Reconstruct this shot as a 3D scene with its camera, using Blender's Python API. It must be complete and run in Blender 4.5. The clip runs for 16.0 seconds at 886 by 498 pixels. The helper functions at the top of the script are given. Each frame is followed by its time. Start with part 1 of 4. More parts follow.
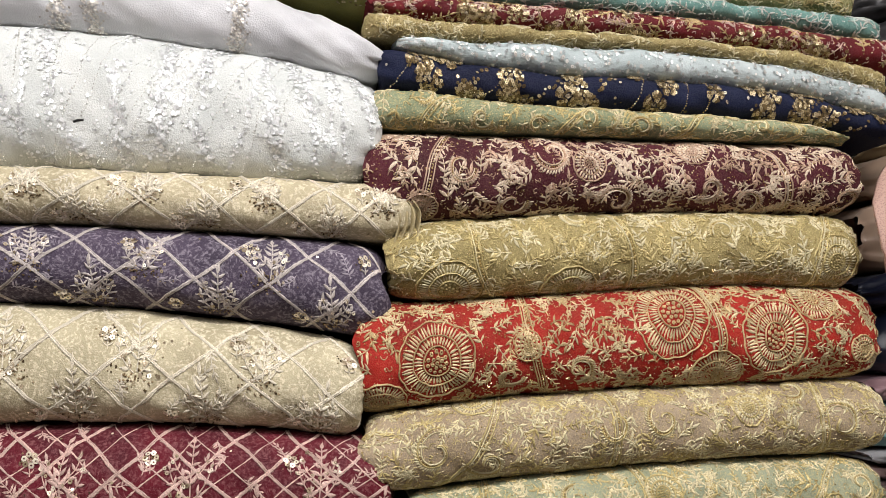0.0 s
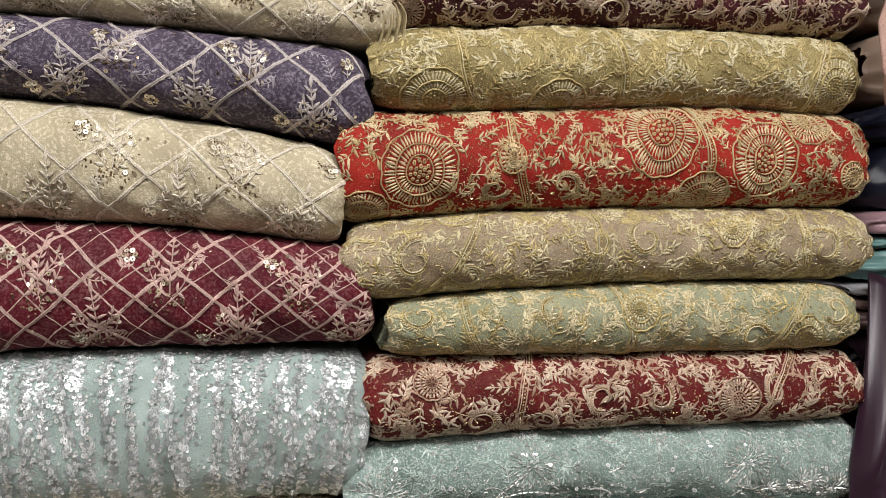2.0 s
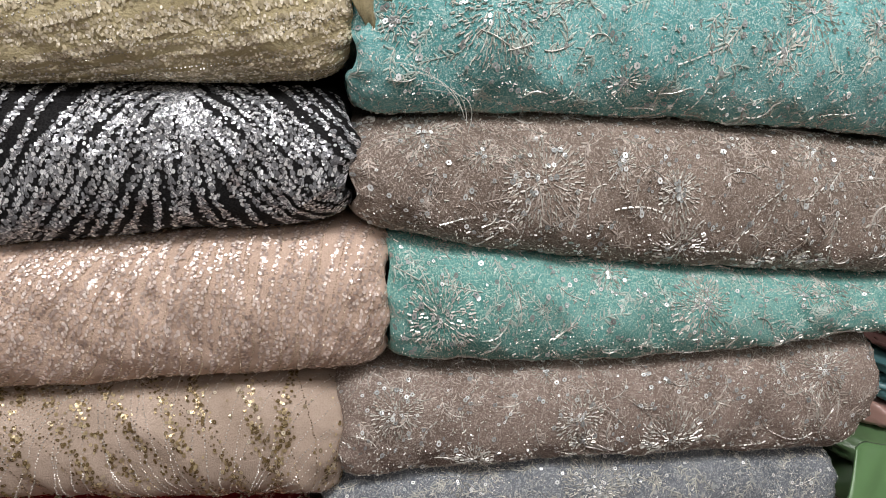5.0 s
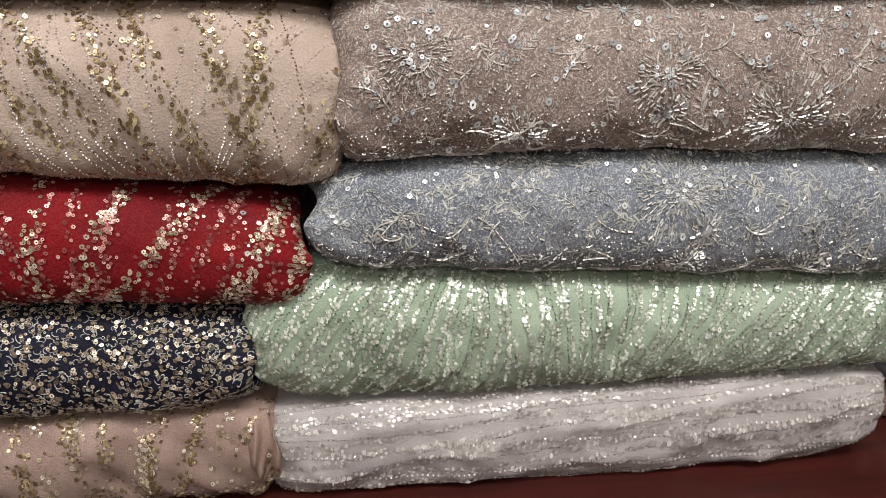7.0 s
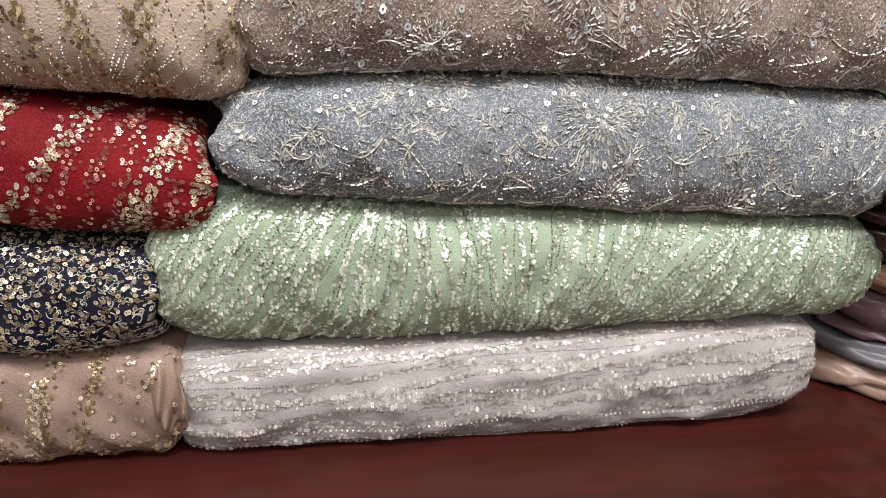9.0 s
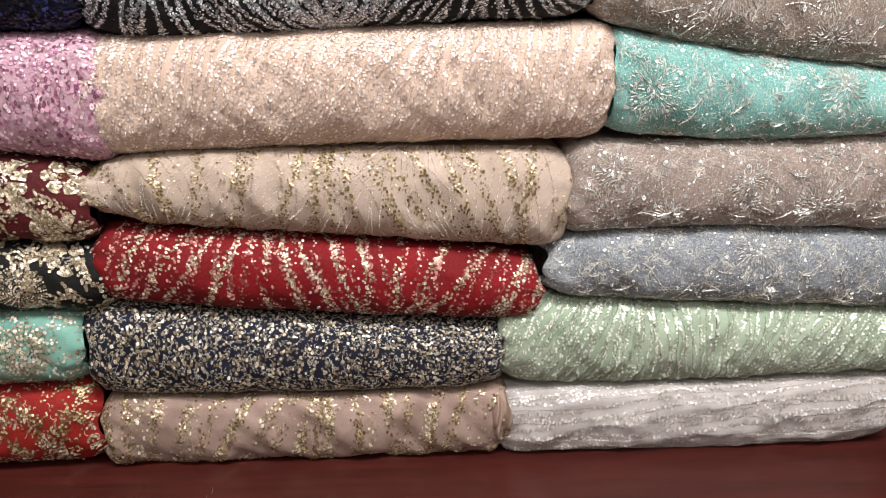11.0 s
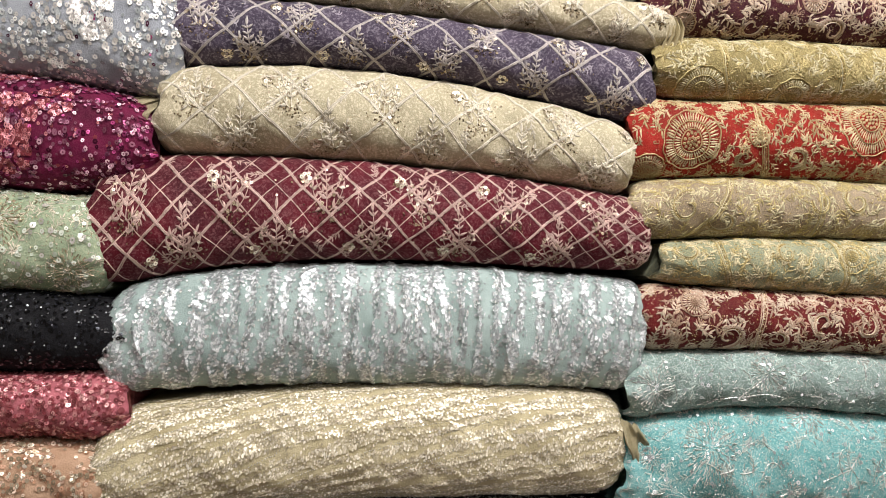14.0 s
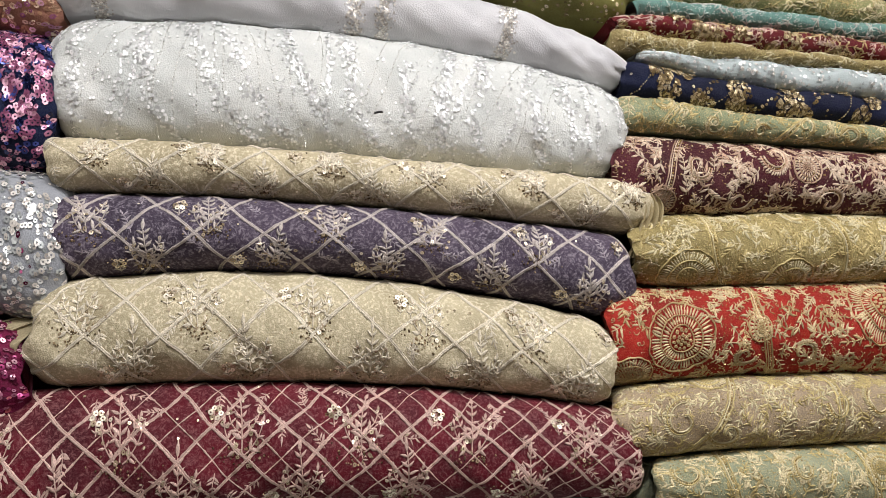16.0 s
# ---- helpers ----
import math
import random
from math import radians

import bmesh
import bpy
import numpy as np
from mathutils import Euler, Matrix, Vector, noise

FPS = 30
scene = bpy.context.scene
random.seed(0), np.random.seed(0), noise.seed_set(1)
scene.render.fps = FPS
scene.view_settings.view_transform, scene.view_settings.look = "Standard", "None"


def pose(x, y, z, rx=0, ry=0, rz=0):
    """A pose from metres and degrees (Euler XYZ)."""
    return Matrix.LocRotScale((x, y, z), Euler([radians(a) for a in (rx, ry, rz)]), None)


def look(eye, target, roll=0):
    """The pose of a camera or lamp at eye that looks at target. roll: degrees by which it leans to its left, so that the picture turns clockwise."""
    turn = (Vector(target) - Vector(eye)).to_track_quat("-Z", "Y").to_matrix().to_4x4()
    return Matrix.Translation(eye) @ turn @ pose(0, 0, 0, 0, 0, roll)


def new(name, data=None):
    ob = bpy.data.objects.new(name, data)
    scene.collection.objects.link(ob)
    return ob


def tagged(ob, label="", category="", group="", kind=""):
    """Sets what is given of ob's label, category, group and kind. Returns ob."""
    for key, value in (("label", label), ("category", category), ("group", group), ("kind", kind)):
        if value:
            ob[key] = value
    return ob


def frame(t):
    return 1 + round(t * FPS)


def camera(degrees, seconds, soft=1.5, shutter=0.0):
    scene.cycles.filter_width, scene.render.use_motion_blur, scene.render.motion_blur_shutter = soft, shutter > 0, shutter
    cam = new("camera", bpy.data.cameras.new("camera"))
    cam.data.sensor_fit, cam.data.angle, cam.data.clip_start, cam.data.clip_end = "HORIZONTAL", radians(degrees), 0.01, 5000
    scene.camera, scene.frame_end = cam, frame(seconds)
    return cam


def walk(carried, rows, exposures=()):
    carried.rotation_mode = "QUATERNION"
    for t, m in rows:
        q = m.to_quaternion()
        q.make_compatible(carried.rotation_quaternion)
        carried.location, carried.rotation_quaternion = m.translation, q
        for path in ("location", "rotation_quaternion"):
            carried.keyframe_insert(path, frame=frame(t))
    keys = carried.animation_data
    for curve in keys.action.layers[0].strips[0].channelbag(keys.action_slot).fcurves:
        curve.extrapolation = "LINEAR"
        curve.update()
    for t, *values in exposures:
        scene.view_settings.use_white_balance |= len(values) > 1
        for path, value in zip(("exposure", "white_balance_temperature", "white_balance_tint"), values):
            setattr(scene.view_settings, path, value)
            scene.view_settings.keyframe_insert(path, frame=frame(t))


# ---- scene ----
cam = camera(59.1, 16.0, soft=0.5)
PATH = [
    (0, (0.117, 0.087, 1.569), (0.447, 2.047, 1.793), -1.0),
    (0.5, (0.12, 0.084, 1.563), (0.431, 2.051, 1.755), -0.6),
    (1, (0.119, 0.082, 1.541), (0.427, 2.053, 1.68), -0.2),
    (1.5, (0.124, 0.094, 1.522), (0.449, 2.067, 1.565), 0.2),
    (2, (0.131, 0.104, 1.495), (0.475, 2.072, 1.419), 0.5),
    (2.5, (0.13, 0.113, 1.466), (0.515, 2.066, 1.275), 0.8),
    (3, (0.128, 0.121, 1.432), (0.501, 2.06, 1.11), 1.1),
    (3.5, (0.127, 0.125, 1.391), (0.479, 2.044, 0.951), 1.2),
    (4, (0.125, 0.139, 1.349), (0.486, 2.017, 0.764), 2.3),
    (4.5, (0.128, 0.178, 1.29), (0.446, 2.022, 0.585), 2.2),
    (5, (0.141, 0.251, 1.209), (0.463, 2.052, 0.4), 3.7),
    (5.2, (0.15, 0.27, 1.176), (0.464, 2.054, 0.327), 3.7),
    (7.3, (0.157, 0.358, 0.88), (0.449, 2.042, -0.158), 3.8),
    (7.5, (0.179, 0.365, 0.858), (0.505, 2.059, -0.155), 4.9),
    (8, (0.245, 0.373, 0.785), (0.606, 2.065, -0.219), 5.7),
    (8.2, (0.262, 0.375, 0.768), (0.634, 2.075, -0.217), 5.8),
    (10.3, (0.036, 0.019, 0.979), (0.453, 1.78, 0.126), 4.6),
    (10.5, (0.026, -0.039, 0.994), (0.347, 1.755, 0.17), 3.8),
    (11, (-0.123, -0.084, 1.018), (0.1, 1.764, 0.287), 2.4),
    (11.5, (-0.187, -0.092, 1.019), (-0.028, 1.749, 0.253), 2.8),
    (12, (-0.218, -0.097, 1.081), (0.046, 1.79, 0.475), 3.8),
    (12.5, (-0.202, -0.104, 1.13), (0.122, 1.818, 0.685), 4.1),
    (13, (-0.19, -0.118, 1.207), (0.085, 1.847, 0.956), 3.0),
    (13.5, (-0.206, -0.114, 1.278), (0.046, 1.869, 1.226), 2.5),
    (14, (-0.22, -0.101, 1.334), (0.049, 1.878, 1.425), 2.9),
    (14.5, (-0.218, -0.064, 1.376), (0.089, 1.904, 1.559), 2.1),
    (15, (-0.207, -0.023, 1.409), (0.09, 1.94, 1.655), 1.3),
    (15.5, (-0.195, 0.017, 1.467), (0.112, 1.975, 1.736), 0.7),
    (16, (-0.171, 0.054, 1.491), (0.153, 1.998, 1.831), 0.6),
]
walk(cam, [(t, look(eye, target, roll)) for t, eye, target, roll in PATH],
     [(0.0, -0.55), (1.0, -0.73), (3.5, -0.62), (5.2, -0.53), (8.0, 0.02), (10.5, 0.26), (13.0, -0.04), (14.5, -0.48), (16.0, -0.66)])

# ---- world and light ----
world = bpy.data.worlds.new("shop_air")
scene.world = world
world.use_nodes = True
world.node_tree.nodes["Background"].inputs[0].default_value = (0.9, 0.95, 1.0, 1)
world.node_tree.nodes["Background"].inputs[1].default_value = 0.05
# The last light, unseen behind the camera, is added as frontal fill.
LAMPS = [(0.15, -0.05, 2.4, 1.4, 0.25, 44.0), (-1.0, -0.35, 2.4, 1.0, 0.25, 16.0), (1.1, -0.35, 2.4, 1.0, 0.25, 16.0), (0.1, -1.5, 2.4, 1.6, 0.3, 14.0)]


# ---- materials ----
def rgb(code):
    """A linear colour from a six-digit hex code."""
    out = []
    for i in (0, 2, 4):
        c = int(code[i:i + 2], 16) / 255
        out.append(c / 12.92 if c < 0.04045 else ((c + 0.055) / 1.055) ** 2.4)
    return (*out, 1.0)


def blank(name):
    m = bpy.data.materials.new(name)
    m.use_nodes = True
    t = m.node_tree
    return m, t, t.nodes["Principled BSDF"]


def node(t, kind, **values):
    n = t.nodes.new(kind)
    for key, value in values.items():
        n.inputs[key].default_value = value
    return n


def ramp(t, source, stops):
    r = t.nodes.new("ShaderNodeValToRGB")
    e = r.color_ramp.elements
    while len(e) < len(stops):
        e.new(0.5)
    for k, (p, c) in enumerate(stops):
        e[k].position, e[k].color = p, c
    t.links.new(source, r.inputs[0])
    return r.outputs[0]


def blend(t, fac, a, b):
    n = t.nodes.new("ShaderNodeMix")
    n.data_type = "RGBA"
    for value, slot in ((fac, 0), (a, 6), (b, 7)):
        if isinstance(value, (int, float, tuple)):
            n.inputs[slot].default_value = value
        else:
            t.links.new(value, n.inputs[slot])
    return n.outputs[2]


def cloth(name, code, code2="", lace="", lace_amount=0.4, lace_scale=70.0, rough=0.75, net=True):
    """Net or silk laid over lining: two mottled tones, a faint woven lace and the fine mesh of the net."""
    m, t, p = blank(name)
    co = t.nodes.new("ShaderNodeTexCoord")
    n1 = node(t, "ShaderNodeTexNoise", Scale=14.0, Detail=4.0, Roughness=0.6)
    t.links.new(co.outputs["Object"], n1.inputs["Vector"])
    base = tuple(c * 0.82 for c in rgb(code)[:3]) + (1,)
    other = tuple(c * 0.72 for c in (rgb(code2) if code2 else base)[:3]) + (1,)
    col = blend(t, ramp(t, n1.outputs[0], [(0.35, (0, 0, 0, 1)), (0.68, (1, 1, 1, 1))]), other, base)
    if lace:
        n2 = node(t, "ShaderNodeTexNoise", Scale=lace_scale, Detail=3.0, Roughness=0.7, Distortion=2.2)
        t.links.new(co.outputs["Object"], n2.inputs["Vector"])
        n3 = node(t, "ShaderNodeTexNoise", Scale=lace_scale * 5, Detail=2.0)
        t.links.new(co.outputs["Object"], n3.inputs["Vector"])
        a = ramp(t, n2.outputs[0], [(0.42, (0, 0, 0, 1)), (0.47, (1, 1, 1, 1)), (0.52, (1, 1, 1, 1)), (0.57, (0, 0, 0, 1))])
        b = ramp(t, n3.outputs[0], [(0.40, (0, 0, 0, 1)), (0.62, (1, 1, 1, 1))])
        mul = t.nodes.new("ShaderNodeMath")
        mul.operation = "MULTIPLY"
        t.links.new(a, mul.inputs[0]), t.links.new(b, mul.inputs[1])
        amt = t.nodes.new("ShaderNodeMath")
        amt.operation = "MULTIPLY"
        amt.inputs[1].default_value = lace_amount
        t.links.new(mul.outputs[0], amt.inputs[0])
        col = blend(t, amt.outputs[0], col, rgb(lace))
    v = node(t, "ShaderNodeTexVoronoi", Scale=620.0)
    t.links.new(co.outputs["Object"], v.inputs["Vector"])
    if net:
        col = blend(t, ramp(t, v.outputs["Distance"], [(0.15, (0.20, 0.20, 0.20, 1)), (0.38, (0, 0, 0, 1))]), col, tuple(c * 0.5 for c in base[:3]) + (1,))
        col = blend(t, ramp(t, v.outputs["Distance"], [(0.38, (0, 0, 0, 1)), (0.62, (0.22, 0.22, 0.22, 1))]), col, tuple(0.95 * c + 0.04 for c in base[:3]) + (1,))
    t.links.new(col, p.inputs["Base Color"])
    bump = node(t, "ShaderNodeBump", Strength=0.35, Distance=0.0012)
    t.links.new(v.outputs["Distance"], bump.inputs["Height"])
    t.links.new(bump.outputs[0], p.inputs["Normal"])
    p.inputs["Roughness"].default_value = rough
    p.inputs["Specular IOR Level"].default_value = 0.2
    return m


def satin(name, code):
    m, t, p = blank(name)
    co = t.nodes.new("ShaderNodeTexCoord")
    n1 = node(t, "ShaderNodeTexNoise", Scale=25.0, Detail=3.0)
    t.links.new(co.outputs["Object"], n1.inputs["Vector"])
    base = rgb(code)
    t.links.new(blend(t, n1.outputs[0], base, tuple(c * 0.8 for c in base[:3]) + (1,)), p.inputs["Base Color"])
    w = node(t, "ShaderNodeTexNoise", Scale=900.0, Detail=1.0)
    t.links.new(co.outputs["Object"], w.inputs["Vector"])
    bump = node(t, "ShaderNodeBump", Strength=0.12, Distance=0.0006)
    t.links.new(w.outputs[0], bump.inputs["Height"])
    t.links.new(bump.outputs[0], p.inputs["Normal"])
    p.inputs["Roughness"].default_value = 0.32
    p.inputs["Sheen Weight"].default_value = 0.08
    return m


def thread(name, code, shine=0.25, rough=0.5):
    """Couched thread: fine twist relief, each stroke a little lighter or darker."""
    m, t, p = blank(name)
    g = t.nodes.new("ShaderNodeNewGeometry")
    co = t.nodes.new("ShaderNodeTexCoord")
    n1 = node(t, "ShaderNodeTexNoise", Scale=700.0, Detail=2.0)
    t.links.new(co.outputs["Object"], n1.inputs["Vector"])
    base = rgb(code)
    dark = tuple(c * 0.66 for c in base[:3]) + (1,)
    light = tuple(min(1, c * 1.25) for c in base[:3]) + (1,)
    tone = blend(t, g.outputs["Random Per Island"], tuple(c * 0.72 for c in base[:3]) + (1,), light)
    col = blend(t, ramp(t, n1.outputs[0], [(0.38, (0, 0, 0, 1)), (0.6, (1, 1, 1, 1))]), dark, tone)
    t.links.new(col, p.inputs["Base Color"])
    bump = node(t, "ShaderNodeBump", Strength=0.6, Distance=0.001)
    t.links.new(n1.outputs[0], bump.inputs["Height"])
    t.links.new(bump.outputs[0], p.inputs["Normal"])
    p.inputs["Metallic"].default_value = shine
    p.inputs["Roughness"].default_value = rough
    return m


def spangle(name, code, code2="", metal=0.75, rough=0.22):
    """Sequins and cut beads: foil with its own polish, sparkle painted as random dark-to-bright tones."""
    m, t, p = blank(name)
    g = t.nodes.new("ShaderNodeNewGeometry")
    base = rgb(code)
    other = rgb(code2) if code2 else tuple(c * 0.55 for c in base[:3]) + (1,)
    deep = tuple(c * 0.62 for c in other[:3]) + (1,)
    t.links.new(ramp(t, g.outputs["Random Per Island"], [(0.05, deep), (0.5, other), (0.95, base)]), p.inputs["Base Color"])
    r = t.nodes.new("ShaderNodeMapRange")
    r.inputs[3].default_value, r.inputs[4].default_value = rough * 0.6, rough * 1.7
    t.links.new(g.outputs["Random Per Island"], r.inputs[0])
    t.links.new(r.outputs[0], p.inputs["Roughness"])
    p.inputs["Metallic"].default_value = metal * 0.6
    p.inputs["IOR"].default_value = 1.6
    return m


def wood(name, code, code2, rough=0.28):
    m, t, p = blank(name)
    co = t.nodes.new("ShaderNodeTexCoord")
    mp = t.nodes.new("ShaderNodeMapping")
    mp.inputs["Scale"].default_value = (1.6, 22.0, 22.0)
    t.links.new(co.outputs["Object"], mp.inputs[0])
    n1 = node(t, "ShaderNodeTexNoise", Scale=2.2, Detail=6.0, Roughness=0.65, Distortion=0.6)
    t.links.new(mp.outputs[0], n1.inputs["Vector"])
    col = blend(t, ramp(t, n1.outputs[0], [(0.3, (0, 0, 0, 1)), (0.7, (1, 1, 1, 1))]), rgb(code2), rgb(code))
    n2 = node(t, "ShaderNodeTexNoise", Scale=6.0, Detail=5.0, Roughness=0.7)
    t.links.new(co.outputs["Object"], n2.inputs["Vector"])
    col = blend(t, ramp(t, n2.outputs[0], [(0.55, (0, 0, 0, 1)), (0.8, (0.35, 0.35, 0.35, 1))]), col, rgb("6a4a40"))
    t.links.new(col, p.inputs["Base Color"])
    mp2 = t.nodes.new("ShaderNodeMapRange")
    mp2.inputs[3].default_value, mp2.inputs[4].default_value = rough, rough + 0.3
    t.links.new(n2.outputs[0], mp2.inputs[0])
    t.links.new(mp2.outputs[0], p.inputs["Roughness"])
    bump = node(t, "ShaderNodeBump", Strength=0.15, Distance=0.001)
    t.links.new(n1.outputs[0], bump.inputs["Height"])
    t.links.new(bump.outputs[0], p.inputs["Normal"])
    return m


def plaster(name, code):
    m, t, p = blank(name)
    co = t.nodes.new("ShaderNodeTexCoord")
    n1 = node(t, "ShaderNodeTexNoise", Scale=3.0, Detail=6.0)
    t.links.new(co.outputs["Object"], n1.inputs["Vector"])
    base = rgb(code)
    t.links.new(blend(t, n1.outputs[0], base, tuple(c * 0.85 for c in base[:3]) + (1,)), p.inputs["Base Color"])
    p.inputs["Roughness"].default_value = 0.8
    return m


# ---- mesh helpers ----
def mesh_of(name, verts, groups, smooth=True):
    """A mesh from an array of points and arrays of faces, one array for each number of corners."""
    me = bpy.data.meshes.new(name)
    groups = [g for g in groups if len(g)]
    me.vertices.add(len(verts))
    me.vertices.foreach_set("co", np.asarray(verts, np.float32).ravel())
    loops = np.concatenate([g.ravel() for g in groups])
    sizes = np.concatenate([np.full(len(g), g.shape[1]) for g in groups])
    me.loops.add(len(loops))
    me.loops.foreach_set("vertex_index", loops.astype(np.int32))
    me.polygons.add(len(sizes))
    me.polygons.foreach_set("loop_start", np.concatenate([[0], np.cumsum(sizes)[:-1]]).astype(np.int32))
    me.polygons.foreach_set("use_smooth", np.full(len(sizes), smooth))
    me.update(calc_edges=True)
    return me


def part(name, me, material, parent, label="", kind=""):
    ob = new(name, me)
    me.materials.append(material)
    ob.parent = parent
    return tagged(ob, label=label, kind=kind)


def box(name, lo, hi, material, bevel=0.004, label="", category="", kind="structure"):
    bm = bmesh.new()
    bmesh.ops.create_cube(bm, size=1)
    for v in bm.verts:
        v.co = Vector([(a + b) / 2 + c * (b - a) for a, b, c in zip(lo, hi, v.co)])
    if bevel:
        bmesh.ops.bevel(bm, geom=bm.edges[:], offset=bevel, segments=2, affect="EDGES")
    me = bpy.data.meshes.new(name)
    bm.to_mesh(me)
    bm.free()
    me.materials.append(material)
    return tagged(new(name, me), label, category, "", kind)


# ---- rolls of cloth ----
class Roll:
    """A folded length of cloth lying along x. bottom and top: its lower and upper seam at four stations from end to end."""

    def __init__(self, x0, x1, bottom, top, front=0.885, bulge=0.0, seed=0, folds=(), waves=0.0025, ends=(0.035, 0.035), tips=(0.7, 0.7), deep=0.32, skew=0.0, tuck=0.0):
        self.x0, self.x1, self.front, self.deep, self.skew, self.tuck = x0, x1, front, deep, skew, tuck
        st = (0.04, 0.35, 0.65, 0.96)
        self.pb, self.pt = np.polyfit(st, bottom, 3), np.polyfit(st, top, 3)
        self.h = float(np.mean(top) - np.mean(bottom))
        self.a = bulge or min(0.052, 0.5 * self.h + 0.006)
        self.rng = np.random.default_rng(seed)
        self.ph = self.rng.uniform(0, 6.28, 40)
        self.folds, self.waves, self.ends, self.tips = folds, waves, ends, tips
        self.arc = 0.80 * (self.h / 2 + self.a)
        self.len = x1 - x0
        self.flat = 0.88

    def mz(self, z):
        """The place round the front at which the cloth is z of its half height above its middle."""
        return np.sign(z) * np.arcsin(np.clip(np.abs(z), 0, 1) ** (1 / self.flat)) / (np.pi / 2) * self.arc

    def wob(self, x, m, k, s):
        """Smooth wandering values between about -1 and 1 at wavelength s."""
        p = self.ph
        return (np.sin(x * 6.28 / s + p[k] + 1.3 * np.sin(m * 6.28 / s * 1.1 + p[k + 1])) + np.sin((0.6 * x + 0.9 * m) * 6.28 / s * 1.37 + p[k + 2])
                + np.sin((0.9 * x - 0.7 * m) * 6.28 / s * 0.73 + p[k + 3])) / 2.4

    def at(self, x, m, off):
        """The points at x along the roll and m round its front (0: the middle), off metres above the cloth."""
        x = np.clip(x, self.x0, self.x1)
        s = np.clip((x - self.x0) / self.len, 0, 1)
        zb, zt = np.polyval(self.pb, s), np.polyval(self.pt, s)
        c, hh = (zb + zt) / 2, (zt - zb) / 2
        dl, dr = np.clip((x - self.x0) / self.ends[0], 0, 1), np.clip((self.x1 - x) / self.ends[1], 0, 1)
        fl, fr = np.sqrt(1 - (1 - dl) ** 2), np.sqrt(1 - (1 - dr) ** 2)
        x = x + 0.007 * ((1 - fl) * self.wob(m * 0 + self.x0, m, 5, 0.10) - (1 - fr) * self.wob(m * 0 + self.x1, m, 11, 0.10))
        hh = hh * (self.tips[0] + (1 - self.tips[0]) * fl) * (self.tips[1] + (1 - self.tips[1]) * fr)
        v = np.clip(m / self.arc, -1, 1)
        th = v * np.pi / 2
        cs, sn = np.cos(th), np.sin(th)
        y = self.front + self.a * (1 - np.abs(cs) ** 0.95) + 0.014 * (1 - fl) + 0.014 * (1 - fr) + self.skew * (x - self.x0) + self.tuck * (1 - dl)
        z = c + hh * np.sign(sn) * np.abs(sn) ** self.flat
        ny, nz = -cs / self.a, sn / np.maximum(hh, 0.004)
        q = np.sqrt(ny * ny + nz * nz)
        ny, nz = ny / q, nz / q
        d = self.waves * (self.wob(x, m, 0, 0.11) + 0.6 * self.wob(x, m, 4, 0.045) + 0.22 * self.wob(x, m, 24, 0.019))
        near = np.exp(-(x - self.x0) / 0.022) + np.exp(-(self.x1 - x) / 0.022)
        d = d + 0.0022 * near * np.sin(m * 6.28 / 0.024 + self.ph[35] + 9 * x)
        for k, (amp, gap, lean, bend) in enumerate(self.folds):
            u = x - lean * m - bend * m * m + 0.012 * self.wob(x, m, 8 + 4 * k, 0.16)
            amp_here = amp * (0.65 + 0.35 * self.wob(x, m, 9 + 4 * k, 0.13))
            d = d + amp_here * (1 - 2 * np.abs(np.sin(np.pi * u / gap + self.ph[30 + k] + (0.9 if abs(lean) < 4 else 0.25) * np.sin(x * 41 + self.ph[31]))) ** 0.7)
        d = (d * np.clip(1.25 - np.abs(v), 0, 1) + off)
        return np.stack([x, y + ny * d, z + nz * d], -1)

    def body(self, nx=90, nv=26):
        xs = self.x0 + self.len * (0.5 - 0.5 * np.cos(np.linspace(0, np.pi, nx))) * 0.5 + self.len * np.linspace(0, 1, nx) * 0.5
        ms = np.linspace(-1, 1, nv) * self.arc
        g = self.at(*np.meshgrid(xs, ms, indexing="ij"), 0.0)
        back = np.array([0, self.deep, 0])
        g = np.concatenate([(g[:, :1] + back), g, (g[:, -1:] + back)], 1)
        n2 = nv + 2
        i = (np.arange(nx - 1)[:, None] * n2 + np.arange(n2 - 1)).ravel()
        quads = np.stack([i, i + n2, i + n2 + 1, i + 1], 1)
        caps = np.stack([np.arange(n2)[::-1], (nx - 1) * n2 + np.arange(n2)])
        return g.reshape(-1, 3), [quads[:, ::-1], caps[:, ::-1]]

    # ornaments: each call adds points (x, m, off) and faces
    def ribbons(self, pts, width, high):
        """Raised strokes. pts: (k, n, 2) lines of equal length; width: (k, n)."""
        k, n, _ = pts.shape
        d = np.gradient(pts, axis=1)
        d /= np.maximum(np.linalg.norm(d, axis=2, keepdims=True), 1e-9)
        side = np.stack([-d[..., 1], d[..., 0]], -1) * width[..., None] / 2
        rows = np.stack([pts - side, pts, pts + side], 2)
        off = np.broadcast_to(np.array([0.0004, high, 0.0004]), (k, n, 3))
        v = np.concatenate([rows, off[..., None]], -1).reshape(-1, 3)
        i = (np.arange(k)[:, None, None] * n * 3 + np.arange(n - 1)[None, :, None] * 3 + np.arange(2)).ravel()
        return v, np.stack([i, i + 3, i + 4, i + 1], 1)

